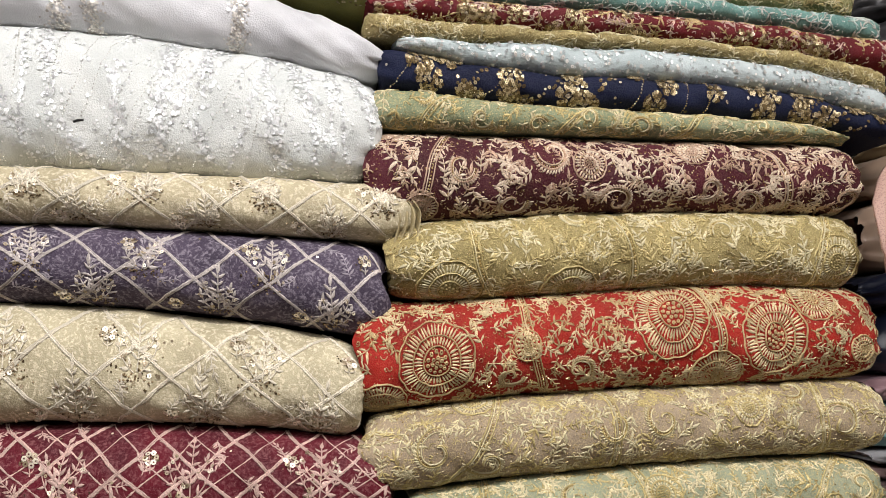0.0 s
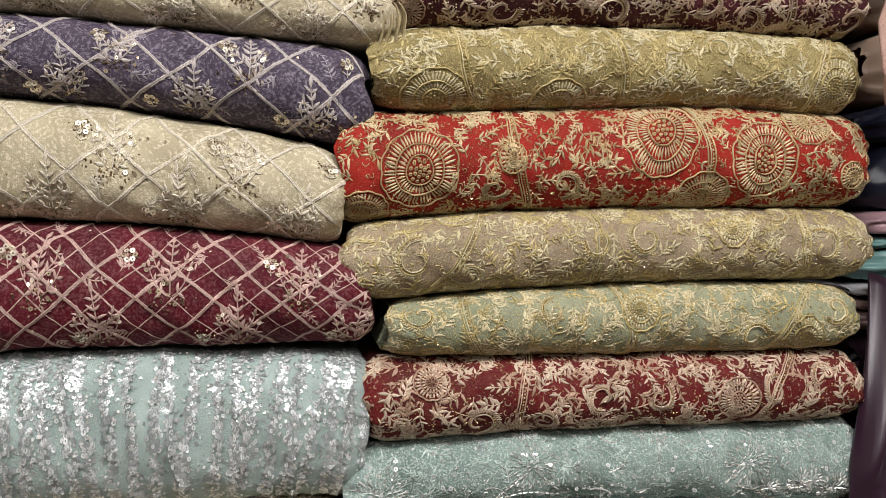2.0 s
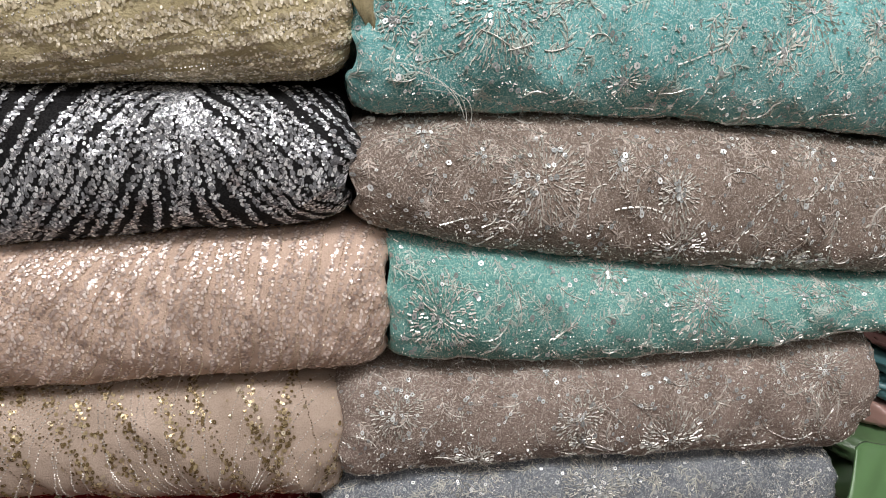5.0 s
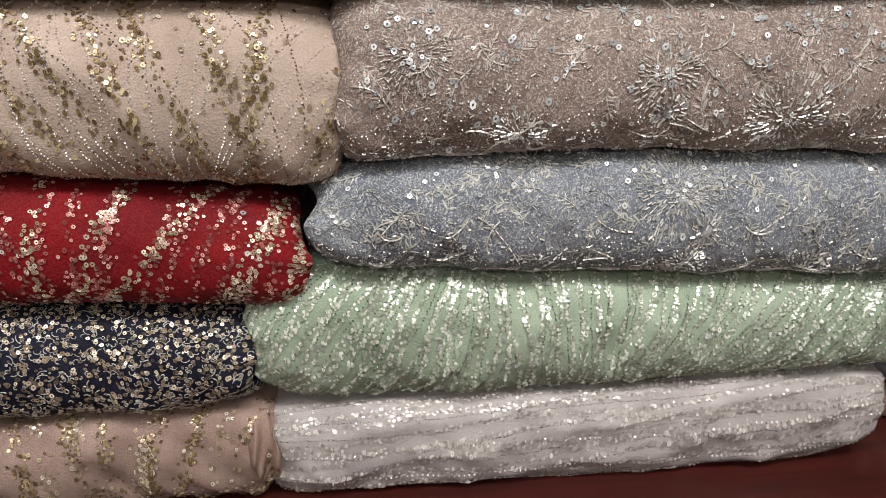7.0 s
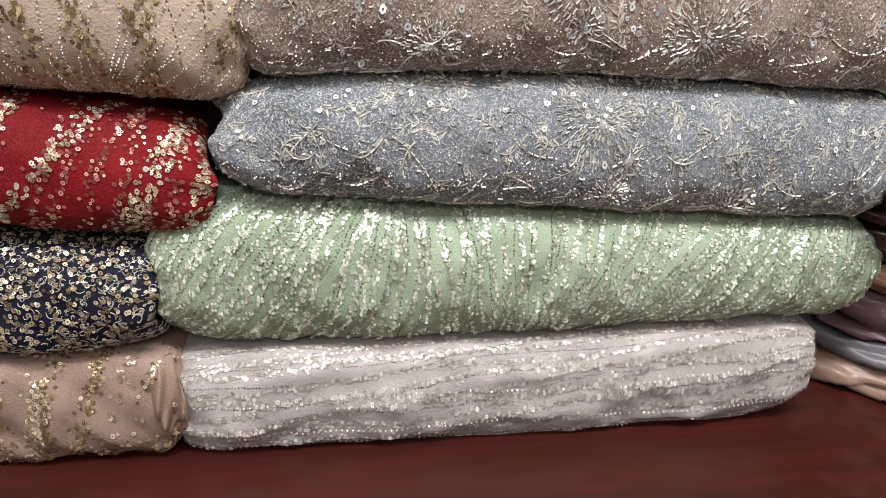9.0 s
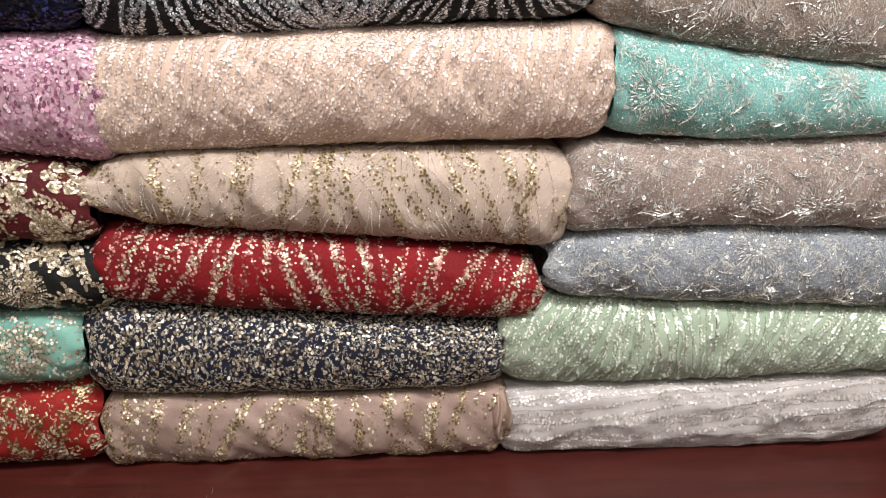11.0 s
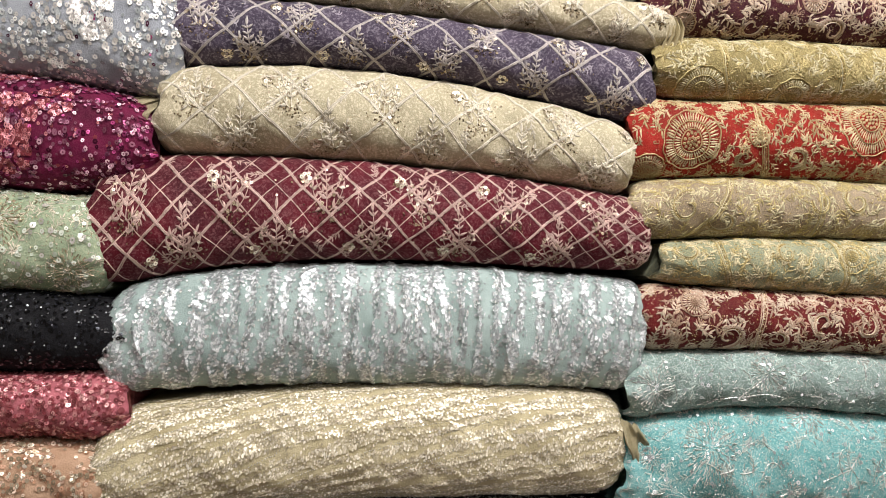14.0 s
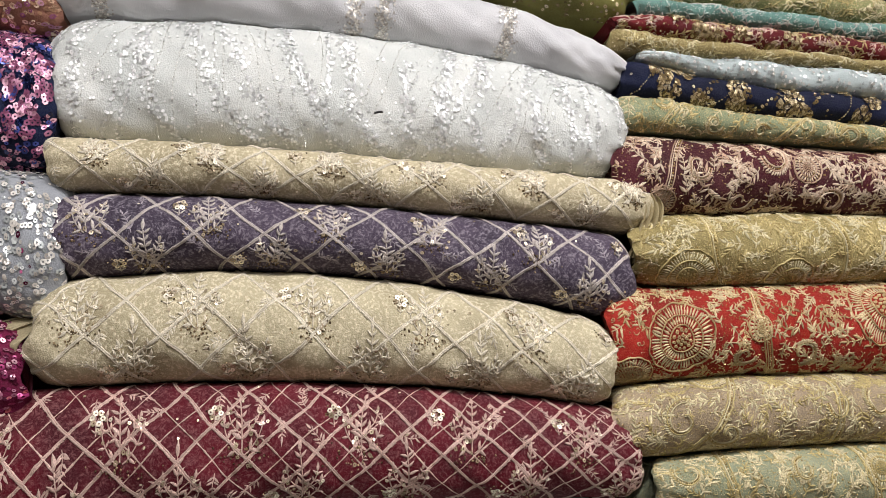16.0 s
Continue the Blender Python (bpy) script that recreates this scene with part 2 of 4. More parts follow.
    def discs(self, c, r, tilt=0.22, lift=0.0012, ring=True):
        k = len(c)
        f = np.linspace(0, 2 * np.pi, 7)[:6] + self.rng.uniform(0, 6, (k, 1))
        tx, ty = self.rng.normal(0, tilt, (2, k, 1))
        def loop(s):
            dx, dm = np.cos(f) * r[:, None] * s, np.sin(f) * r[:, None] * s
            return np.stack([c[:, :1] + dx, c[:, 1:] + dm, lift + 0.5 * r[:, None] * tilt + tx * dx + ty * dm], -1)
        if ring:
            v = np.concatenate([loop(1), loop(0.32)], 1).reshape(-1, 3)
            a = np.arange(6)
            b = (a + 1) % 6
            q = np.stack([a, b, b + 6, a + 6], 1)
            return v, (np.arange(k)[:, None, None] * 12 + q).reshape(-1, 4)
        return loop(1).reshape(-1, 3), np.arange(k)[:, None] * 6 + np.arange(6)

    def beads(self, c, r):
        k = len(c)
        f = np.arange(4) * np.pi / 2 + self.rng.uniform(0, 6, (k, 1))
        foot = np.stack([c[:, :1] + np.cos(f) * r[:, None], c[:, 1:] + np.sin(f) * r[:, None], np.full(f.shape, 0.0002)], -1)
        tip = np.stack([c[:, 0], c[:, 1], 1.5 * r], -1)[:, None]
        a = np.arange(4)
        q = np.stack([a, (a + 1) % 4, np.full(4, 4)], 1)
        return np.concatenate([foot, tip], 1).reshape(-1, 3), (np.arange(k)[:, None, None] * 5 + q).reshape(-1, 3)


class Work:
    """Collects the needlework of one roll, material by material."""

    def __init__(self, roll):
        self.roll, self.bins, self.motif = roll, {}, None

    def put(self, key, v, *faces):
        if not any(len(f) for f in faces):
            return
        b = self.bins.setdefault((*key, self.motif), [[], {}, 0])
        b[0].append(v)
        for f in faces:
            if len(f):
                b[1].setdefault(f.shape[1], []).append(f + b[2])
        b[2] += len(v)

    def strokes(self, key, pts, width, high=0.0016):
        if len(pts):
            r = self.roll
            v, f = r.ribbons(np.asarray(pts, float), np.asarray(width, float), high)
            on = (v[:, 0] > r.x0) & (v[:, 0] < r.x1) & (np.abs(v[:, 1]) < r.arc)
            self.put(key, v, f[on[f].all(1)])

    def leaves(self, key, c, ang, length, wide, high=0.0018, n=5):
        """Pointed satin-stitch leaves that start at c."""
        t = np.linspace(0, 1, n)
        d = np.stack([np.cos(ang), np.sin(ang)], -1)
        curl = self.roll.rng.normal(0, 0.12, len(c))
        side = np.stack([-d[:, 1], d[:, 0]], -1)
        pts = c[:, None] + d[:, None] * (length[:, None] * t)[..., None] + side[:, None] * (length[:, None] * curl[:, None] * t * t)[..., None]
        self.strokes(key, pts, wide[:, None] * (np.sin(np.pi * t ** 0.8) * 0.97 + 0.03), high)

    def sequins(self, key, c, r, tilt=0.2, ring=True, lift=0.0012):
        c, r = np.asarray(c, float), np.broadcast_to(r, (len(c),)).astype(float)
        on = (np.abs(c[:, 1]) < self.roll.arc * 0.99) & (c[:, 0] > self.roll.x0) & (c[:, 0] < self.roll.x1)
        c, r = c[on], r[on]
        ring = ring and len(r) and r.mean() > 0.00145
        if len(c):
            self.put(key, *self.roll.discs(c, r, tilt, lift, ring))

    def beads(self, key, c, r):
        c, r = np.asarray(c, float), np.broadcast_to(r, (len(c),)).astype(float)
        on = (np.abs(c[:, 1]) < self.roll.arc * 0.99) & (c[:, 0] > self.roll.x0) & (c[:, 0] < self.roll.x1)
        if on.any():
            self.put(key, *self.roll.beads(c[on], r[on]))

    def finish(self, parent, base):
        names = {"thread": "embroidery", "lace": "lacework", "sequin": "sequin_work", "bead": "beadwork"}
        heads = {}
        for (key, mat, motif), (vs, fs, _) in self.bins.items():
            v = np.concatenate(vs)
            p = self.roll.at(v[:, 0], v[:, 1], v[:, 2]) - base
            nm = names[key]
            if motif and motif not in heads:
                nm = motif[0]
            me = mesh_of(nm, p, [np.concatenate(f) for f in fs.values()], smooth=key in ("thread", "lace"))
            ob = part(nm, me, mat, heads.get(motif, parent), kind="stuff")
            if motif:
                heads.setdefault(motif, ob)


def spread(r, n, inset=0.0):
    """n places at random on the front of a roll."""
    return np.stack([r.rng.uniform(r.x0 + inset, r.x1 - inset, n), r.rng.uniform(-0.97, 0.97, n) * r.arc], 1)


# ---- needlework patterns ----
def scatter(r, gap, jitter=0.3):
    """Places in staggered rows over the front of a roll, each a little off its row."""
    out = []
    for k, m in enumerate(np.arange(-r.arc * 0.95, r.arc * 0.96, gap * 0.87)):
        xs = np.arange(r.x0 + (0.5 * gap if k % 2 else 0.1 * gap), r.x1, gap)
        out.append(np.stack([xs, np.full(len(xs), m)], 1))
    c = np.concatenate(out)
    return c + r.rng.normal(0, gap * jitter, c.shape)


def curve(c, a0, turn, L, n=12):
    """A bent line that starts at c, and its direction at each point."""
    q = np.linspace(0, 1, n)
    a = a0 + turn * q
    return c + np.cumsum(np.stack([np.cos(a), np.sin(a)], 1), 0) * L / n, a


def spray(w, mat, c, a0, turn, L, leaf, pairs=5, beads=None, stem=0.0012, slim=0.30, high=0.0018):
    """A stem with paired leaves that grow smaller towards a pointed tip."""
    g = w.roll.rng
    p, a = curve(c, a0, turn, L)
    w.strokes(mat, [p], np.full((1, len(p)), stem), high)
    at = np.repeat(np.linspace(2, len(p) - 2, pairs).astype(int), 2)
    side = np.tile([0.85, -0.85], pairs) + g.normal(0, 0.14, 2 * pairs)
    size = leaf * (1.1 - 0.5 * at / len(p)) * g.uniform(0.85, 1.15, 2 * pairs)
    w.leaves(mat, p[at], a[at] + side, size, size * slim, high, 4)
    w.leaves(mat, p[-1:], a[-1:], np.array([leaf]), np.array([leaf * slim]), high)
    if beads:
        w.beads(beads, p[::2], 0.0010)
    return p, a


def trellis(w, line, lace, gold, shine, pitch=0.075, lean=0.85, wide=0.0022, thin=None, step=0.118):
    """A diagonal lattice of couched tape with beaded sprigs and bead flowers in its diamonds."""
    r = w.roll
    g = r.rng
    M, H = r.arc, r.h / 2
    n = 64
    z = np.linspace(-0.99, 0.99, n)
    m0 = r.mz(z)
    rise = 0.8 * z * H + 0.2 * m0
    zig = np.where(np.arange(n) % 2, 1, -1)
    for sign in (1, -1):
        off = np.arange(r.x0 - 2 * M, r.x1 + 2 * M, pitch) + 0.01 * sign
        off = off + g.normal(0, 0.0022, len(off))
        m = np.broadcast_to(m0, (len(off), n))
        x = off[:, None] + sign * rise / lean + 0.0022 * np.sin(m * 46 + off[:, None] * 60) + 0.0012 * np.sin(m * 130 + off[:, None] * 97)
        for shift, wid, mat, high in ((-0.0011, wide, line, 0.0016), (0.0012, wide * 0.8, line, 0.0014)):
            w.strokes(("thread", mat), np.stack([x + shift, m], -1), wid * g.uniform(0.6, 1.35, x.shape), high)
        w.strokes(("lace", lace), np.stack([x + 0.0030 * zig * g.uniform(0.5, 1.2, x.shape), m], -1), np.full(x.shape, 0.0006), 0.0010)
        if thin:
            for d in thin:
                w.strokes(("lace", lace), np.stack([x + pitch * d + 0.001 * np.sin(m * 50), m], -1), 0.0013 * g.uniform(0.5, 1.4, x.shape), 0.0010)
    # pale woven leaves on the net behind
    for c in scatter(r, 0.042, 0.25):
        if g.random() < 0.6:
            spray(w, ("lace", lace), c, g.uniform(0, 6.28), g.uniform(-1.4, 1.4), g.uniform(0.014, 0.026), 0.008, 4, None, 0.0008, 0.28, 0.0007)
    # beaded sprigs, and bead flowers between them
    for row, x in enumerate(np.arange(r.x0 + 0.05, r.x1 - 0.01, step / 2)):
        w.motif = ("sprig", row)
        s = np.clip(M / 0.085, 0.55, 1.1)
        c0 = np.array([x + g.normal(0, 0.004), M * (-0.62 if row % 2 else -0.08)])
        p, a = spray(w, ("thread", line), c0, np.pi / 2 + g.normal(0, 0.1), g.normal(0, 0.2), 0.050 * s, 0.0115, 5, ("bead", gold), 0.0014, 0.36)
        for sd in (-1, 1):
            for up, L in ((0.002, 0.030), (0.016, 0.024)):
                q, b = spray(w, ("thread", line), c0 + [0, up * s], np.pi / 2 - sd * 1.15, sd * 1.0, L * s, 0.0085, 3, None, 0.0012, 0.38)
                w.sequins(("sequin", shine), q[-1] + g.normal(0, 0.002, (2, 2)), 0.0019, 0.22)
        w.beads(("bead", gold), c0 + g.normal(0, 1, (46, 2)) * [0.012 * s, 0.006 * s], g.uniform(0.0008, 0.0015, 46))
        w.sequins(("sequin", shine), c0 + g.normal(0, 1, (9, 2)) * [0.011 * s, 0.011 * s] + [0, 0.012 * s], g.uniform(0.0014, 0.0024, 9), 0.22)
        w.motif = ("bead_flower", row)
        c1 = c0 + [step * 0.26, M * (0.95 if row % 2 else -0.45)]
        if abs(c1[1]) < M * 0.9:
            b = np.linspace(0, 6.28, 7)[:6] + g.uniform(0, 1)
            w.sequins(("sequin", shine), c1 + 0.0052 * np.stack([np.cos(b), np.sin(b)], 1), 0.0028, 0.22)
            w.beads(("bead", gold), c1 + g.normal(0, 0.0048, (22, 2)), 0.0012)
            spray(w, ("thread", line), c1 - [0, 0.016], np.pi / 2, 0.2, 0.014, 0.006, 2)
        w.motif = None
    k = int(r.len * M * 700)
    w.sequins(("sequin", shine), spread(r, k), 0.0014, 0.3)


def rosette(w, gold, pale, glass, c, R):
    """A round flower: a seeded heart, a ring of spikes and a scalloped fan round it."""
    g = w.roll.rng
    ring = lambda n, f, ph=0.0: c + R * f * np.stack([np.cos(np.linspace(0, 6.28, n + 1)[:n] + ph), np.sin(np.linspace(0, 6.28, n + 1)[:n] + ph)], 1)
    for lo, hi, n in ((0.66, 1.0, max(20, int(R * 1500))), (0.40, 0.64, max(14, int(R * 1000)))):
        a = np.linspace(0, 6.28, n + 1)[:n]
        d = np.stack([np.cos(a), np.sin(a)], 1)
        w.leaves(("thread", pale), c + d * R * lo, a, np.full(n, R * (hi - lo)), np.full(n, R * hi * 3.4 / n), 0.0015)
        w.beads(("bead", glass), c + d * R * (hi - 0.06), 0.0011)
    q = np.linspace(0, 6.32, 72)
    for f, wd, wave in ((1.03, 0.0018, 0.05), (0.65, 0.0016, 0.03), (0.37, 0.0016, 0.0)):
        w.strokes(("thread", gold), [c + (R * f * (1 + wave * np.abs(np.sin(q * 6))))[:, None] * np.stack([np.cos(q), np.sin(q)], 1)], np.full((1, 72), wd), 0.0026)
    for f, n in ((0.0, 1), (0.13, 6), (0.26, 11)):
        for p in ring(n, f, g.uniform(0, 1)):
            b = np.linspace(0, 6.3, 7)
            w.strokes(("thread", gold), [p + R * 0.035 * np.stack([np.cos(b), np.sin(b)], 1)], np.full((1, 7), R * 0.045), 0.0026)


def scroll(w, gold, pale, glass, c, R, a0, hand):
    """A curled paisley: two cords with a row of beads between, and short spikes on the outer side."""
    t = np.linspace(0, 1, 44)
    a = a0 + hand * t * 6.6
    d = np.stack([np.cos(a), np.sin(a)], 1)
    rad = R * (1 - 0.80 * t)
    for f, wd, mat in ((1.0, 0.0017, gold), (0.80, 0.0014, pale)):
        w.strokes(("thread", mat), [c + (rad * f)[:, None] * d], np.full((1, 44), wd), 0.0024)
    w.beads(("bead", glass), (c + (rad * 0.9)[:, None] * d)[:34], 0.0011)
    k = np.arange(1, 26)
    w.leaves(("thread", pale), c + (rad * 1.02)[k][:, None] * d[k], a[k] - hand * 0.5, np.full(25, R * 0.22), np.full(25, R * 0.10), 0.0018, 4)


def vines(w, gold, pale, glass, spots=(), dense=1.0, bands=3, scrolls=6, leaf=0.0125):
    """Couched thread over the whole cloth: rosettes, curled paisleys, beaded bands and close sprays of leaves. spots: places along and up the roll, and sizes, of the rosettes."""
    r = w.roll
    g = r.rng
    M = r.arc
    taken = []
    for k, (u, v, R) in enumerate(spots):
        c = np.array([r.x0 + u * r.len, v * M])
        taken.append((c, R * 1.05))
        w.motif = ("rosette", k)
        rosette(w, gold, pale, glass, c, R)
        w.motif = None
    for k in range(scrolls):
        c = np.array([r.x0 + r.len * (k + 0.5 + g.uniform(-0.3, 0.3)) / max(1, scrolls), g.uniform(-0.7, 0.7) * M])
        R = min(0.022, 0.5 * M) * g.uniform(0.7, 1.15)
        if all(np.linalg.norm(c - q) > R + S for q, S in taken):
            taken.append((c, R * 1.1))
            scroll(w, gold, pale, glass, c, R, g.uniform(0, 6.28), g.choice([-1, 1]))
    lines = []
    for k in range(bands):
        x = r.x0 + r.len * (k + 0.5 + g.uniform(-0.25, 0.25)) / bands
        t = np.linspace(-1, 1, 40)
        bend = g.uniform(-0.03, 0.04)
        path = np.stack([x + bend * t + 0.008 * np.sin(2.4 * t + g.uniform(0, 6)), t * M], 1)
        lines.append(path)
        for d, wd, mat in ((-0.0042, 0.0016, gold), (-0.0014, 0.0012, pale), (0.0042, 0.0016, gold)):
            w.strokes(("thread", mat), [path + [d, 0]], np.full((1, 40), wd), 0.0024)
        n = int(2 * M / 0.0030)
        w.beads(("bead", glass), np.stack([np.interp(np.linspace(-1, 1, n), t, path[:, i]) for i in (0, 1)], 1) + [0.0014, 0], 0.0013)
    gap = 0.0158 / math.sqrt(dense)
    for c in scatter(r, gap, 0.22):
        if any(np.linalg.norm(c - q) < R for q, R in taken) or any(np.min(np.abs(p - c).sum(1)) < 0.006 for p in lines):
            continue
        flow = 2.6 * float(r.wob(c[0], c[1], 12, 0.12)) + g.choice([0.0, 2.1, 4.2]) + g.normal(0, 0.3)
        mat = ("thread", pale if g.random() < 0.6 else gold)
        spray(w, mat, c, flow, g.uniform(-1.5, 1.5), g.uniform(1.0, 1.6) * gap, leaf * g.uniform(0.65, 1.0), 3, ("bead", glass), 0.0010, 0.32, 0.0015)
    # small curls and stitches that fill the ground between
    k = int(r.len * 2 * M * 8500)
    c = spread(r, k)
    t = np.linspace(0, 1, 6)
    a = g.uniform(0, 6.28, (k, 1)) + g.choice([-1, 1], (k, 1)) * g.uniform(2, 5, (k, 1)) * t
    pts = c[:, None] + np.cumsum(np.stack([np.cos(a), np.sin(a)], -1), 1) * (g.uniform(0.005, 0.012, (k, 1)) / 6)[..., None]
    w.strokes(("lace", gold), pts, np.full((k, 6), 0.0008), 0.0010)
    k = int(r.len * 2 * M * 20000)
    w.beads(("bead", glass), spread(r, k), g.uniform(0.0005, 0.0012, k))


def lace_flowers(w, net, glass, shine, spots=(), small=9):
    """Bugle-bead dahlias, leafy cord lace and loose sequins on net."""
    r = w.roll
    g = r.rng
    M = r.arc
    area = r.len * 2 * M

    def bugles(c, a, L, wd=0.0012):
        k = len(c)
        d = np.stack([np.cos(a), np.sin(a)], -1) * L[:, None] / 2
        w.strokes(("bead", glass), np.stack([c - d, c + d], 1), np.full((k, 2), wd), 0.0017)

    for k in range(len(spots) + small):
        if k < len(spots):
            u, v, R = spots[k]
            c = np.array([r.x0 + u * r.len, v * M])
            w.motif = ("bead_flower", k)
        else:
            c, R = spread(r, 1)[0], g.uniform(0.010, 0.020)
        for f in np.arange(0.16, 1.01, 0.0050 / R):
            n = max(5, int(6.28 * f * R / 0.0036))
            a = np.linspace(0, 6.28, n + 1)[:n] + g.uniform(0, 1) + g.normal(0, 0.08, n)
            d = np.stack([np.cos(a), np.sin(a)], 1)
            p = c + d * (R * f * g.uniform(0.95, 1.05, n))[:, None]
            keep = g.random(n) < (0.95 if f > 0.5 else 0.7)
            bugles(p[keep], a[keep] + g.normal(0, 0.15, keep.sum()), np.full(keep.sum(), 0.0040))
            w.leaves(("lace", net), p[~keep], a[~keep], np.full((~keep).sum(), 0.005), np.full((~keep).sum(), 0.0014), 0.001, 4)
        w.sequins(("sequin", shine), c + g.normal(0, R * 0.16, (7, 2)), 0.0018, 0.2)
        w.motif = None
    for c in scatter(r, 0.032, 0.28):
        p, a = spray(w, ("lace", net), c, g.uniform(0, 6.28), g.uniform(-2, 2), g.uniform(0.018, 0.034), 0.0085, 4, None, 0.0008, 0.24, 0.0009)
        if g.random() < 0.5:
            bugles(p[1::2], a[1::2], np.full(6, 0.0036))
    k = int(area * 3800)
    c = spread(r, k)
    t = np.linspace(0, 1, 7)
    a = g.uniform(0, 6.28, (k, 1)) + g.uniform(-4, 4, (k, 1)) * t
    pts = c[:, None] + np.cumsum(np.stack([np.cos(a), np.sin(a)], -1), 1) * (g.uniform(0.008, 0.022, (k, 1)) / 7)[..., None]
    w.strokes(("lace", net), pts, np.full((k, 7), 0.0005), 0.0006)
    for _ in range(int(area * 150)):
        n = g.integers(6, 14)
        p, a = curve(spread(r, 1)[0], g.uniform(0, 6.28), g.uniform(-1.5, 1.5), 0.0062 * n, n)
        bugles(p, a, np.full(n, 0.0042))
    k = int(area * 2600)
    bugles(spread(r, k), g.uniform(0, 6.28, k), g.uniform(0.002, 0.0046, k))
    k = int(area * 26000)
    w.beads(("bead", glass), spread(r, k), g.uniform(0.0006, 0.0011, k))
    k = int(area * 3600)
    w.sequins(("sequin", shine), spread(r, k), g.uniform(0.0012, 0.0028, k), 0.2)


def stripes(w, shine, glass, gap=0.016, lean=0.0, bend=0.0, width=0.004, rad=0.0022, fan=0.0, loose=2500, bead_lines=0.4, step=1.5, along=False, jitter=0.3, tilt=0.17, fcycles=1.5, fphase=None, fade=0.0):
    """Sequins sewn in rows that run round the roll (or along it), with rows of beads between."""
    r = w.roll
    g = r.rng
    M = r.arc
    if along:
        rows = np.arange(-M - abs(lean) * r.len, M, gap)
        span = np.arange(r.x0, r.x1, rad * step)
    else:
        rows = np.arange(r.x0 - 2 * M * abs(lean) - 0.02, r.x1 + 2 * M * abs(lean) + 0.02, gap)
        span = np.arange(-M, M, rad * step)
    for k, p in enumerate(rows):
        p = p + g.normal(0, gap * jitter)
        ph = g.uniform(0, 6.28)
        if along:
            x, m = span, p + lean * (span - r.x0) + 0.004 * np.sin(span * 22 + ph)
        else:
            tilt_here = lean + fan * np.sin((p - r.x0) / r.len * 6.28 * fcycles + (r.ph[20] if fphase is None else fphase)) + g.normal(0, 0.06)
            m = span
            x = p + tilt_here * m + bend * m * m + 0.002 * np.sin(m * 70 + ph)
        c = np.stack([x, m], 1)
        c = c[(c[:, 0] > r.x0) & (c[:, 0] < r.x1) & (np.abs(c[:, 1]) < M)]
        if not len(c):
            continue
        if g.random() < bead_lines:
            w.beads(("bead", glass), c + g.normal(0, 0.0004, c.shape), rad * 0.5)
        else:
            for _ in range(max(1, round(width / (rad * 1.6)))):
                q = c + g.normal(0, width / 3, c.shape)
                keep = g.random(len(q)) < (0.55 + fade * r.wob(q[:, 0], q[:, 1], 16, 0.10) if fade else 0.9)
                w.sequins(("sequin", shine), q[keep], g.uniform(0.7, 1.25, keep.sum()) * rad, tilt)
    n = int(loose * r.len * 2 * M)
    w.sequins(("sequin", shine), spread(r, n), g.uniform(0.6, 1.1, n) * rad, tilt, ring=False)


def hem(w, glass, levels, gap=0.0052, size=0.0014):
    """Rows of single beads that run along the roll."""
    r = w.roll
    x = np.arange(r.x0 + 0.008, r.x1 - 0.008, gap)
    for k, f in enumerate(levels):
        w.beads(("bead", glass), np.stack([x, f * r.arc + 0.0025 * np.sin(x * 19 + k * 2.1)], 1), size)


def allover(w, shine, shine2, density=26000, rad=0.0027, patch=0.0, tilt=0.22, flowers=0, thin=1.0):
    """Sequins strewn close over the whole cloth, in drifts where patch is set."""
    r = w.roll
    g = r.rng
    n = int(density * r.len * 2 * r.arc)
    c = spread(r, n)
    if patch:
        keep = r.wob(c[:, 0], c[:, 1], 12, patch) + g.normal(0, 0.25, n) > -0.4
        c = c[keep]
    c = c[(c[:, 0] > r.x1 - 0.22) | (g.random(len(c)) < thin)]
    half = g.random(len(c)) < 0.6
    w.sequins(("sequin", shine), c[half], g.uniform(0.6, 1.2, half.sum()) * rad, tilt)
    w.sequins(("sequin", shine2), c[~half], g.uniform(0.6, 1.2, (~half).sum()) * rad, tilt, lift=0.002)
    for k in range(flowers):
        q = np.array([r.x1 - g.uniform(0.02, 0.24 if thin < 1 else r.len), g.uniform(-0.8, 0.8) * r.arc])
        sequin_flower(w, shine, shine2, q, g.uniform(0.3, 0.5) * min(r.arc, 0.06), int(g.integers(5, 9)), rad)


def sequin_flower(w, shine, heart, c, R, petals=8, rad=0.0022):
    """A blossom of overlapping sequins in petals, with a beaded heart."""
    g = w.roll.rng
    ph = g.uniform(0, 6)
    for f in np.arange(0.38, 1.01, rad * 1.5 / R):
        n = max(6, int(6.28 * f * R / (rad * 1.6)))
        a = np.linspace(0, 6.28, n + 1)[:n]
        edge = f * (0.80 + 0.20 * np.abs(np.cos(petals * a / 2 + ph)))
        inside = np.abs(np.sin(petals * a / 2 + ph)) < 0.93
        w.sequins(("sequin", shine), (c + (R * edge)[:, None] * np.stack([np.cos(a), np.sin(a)], 1))[inside], rad, 0.18, lift=0.0022)
    w.beads(("bead", heart), c + g.normal(0, R * 0.12, (16, 2)), 0.0014)


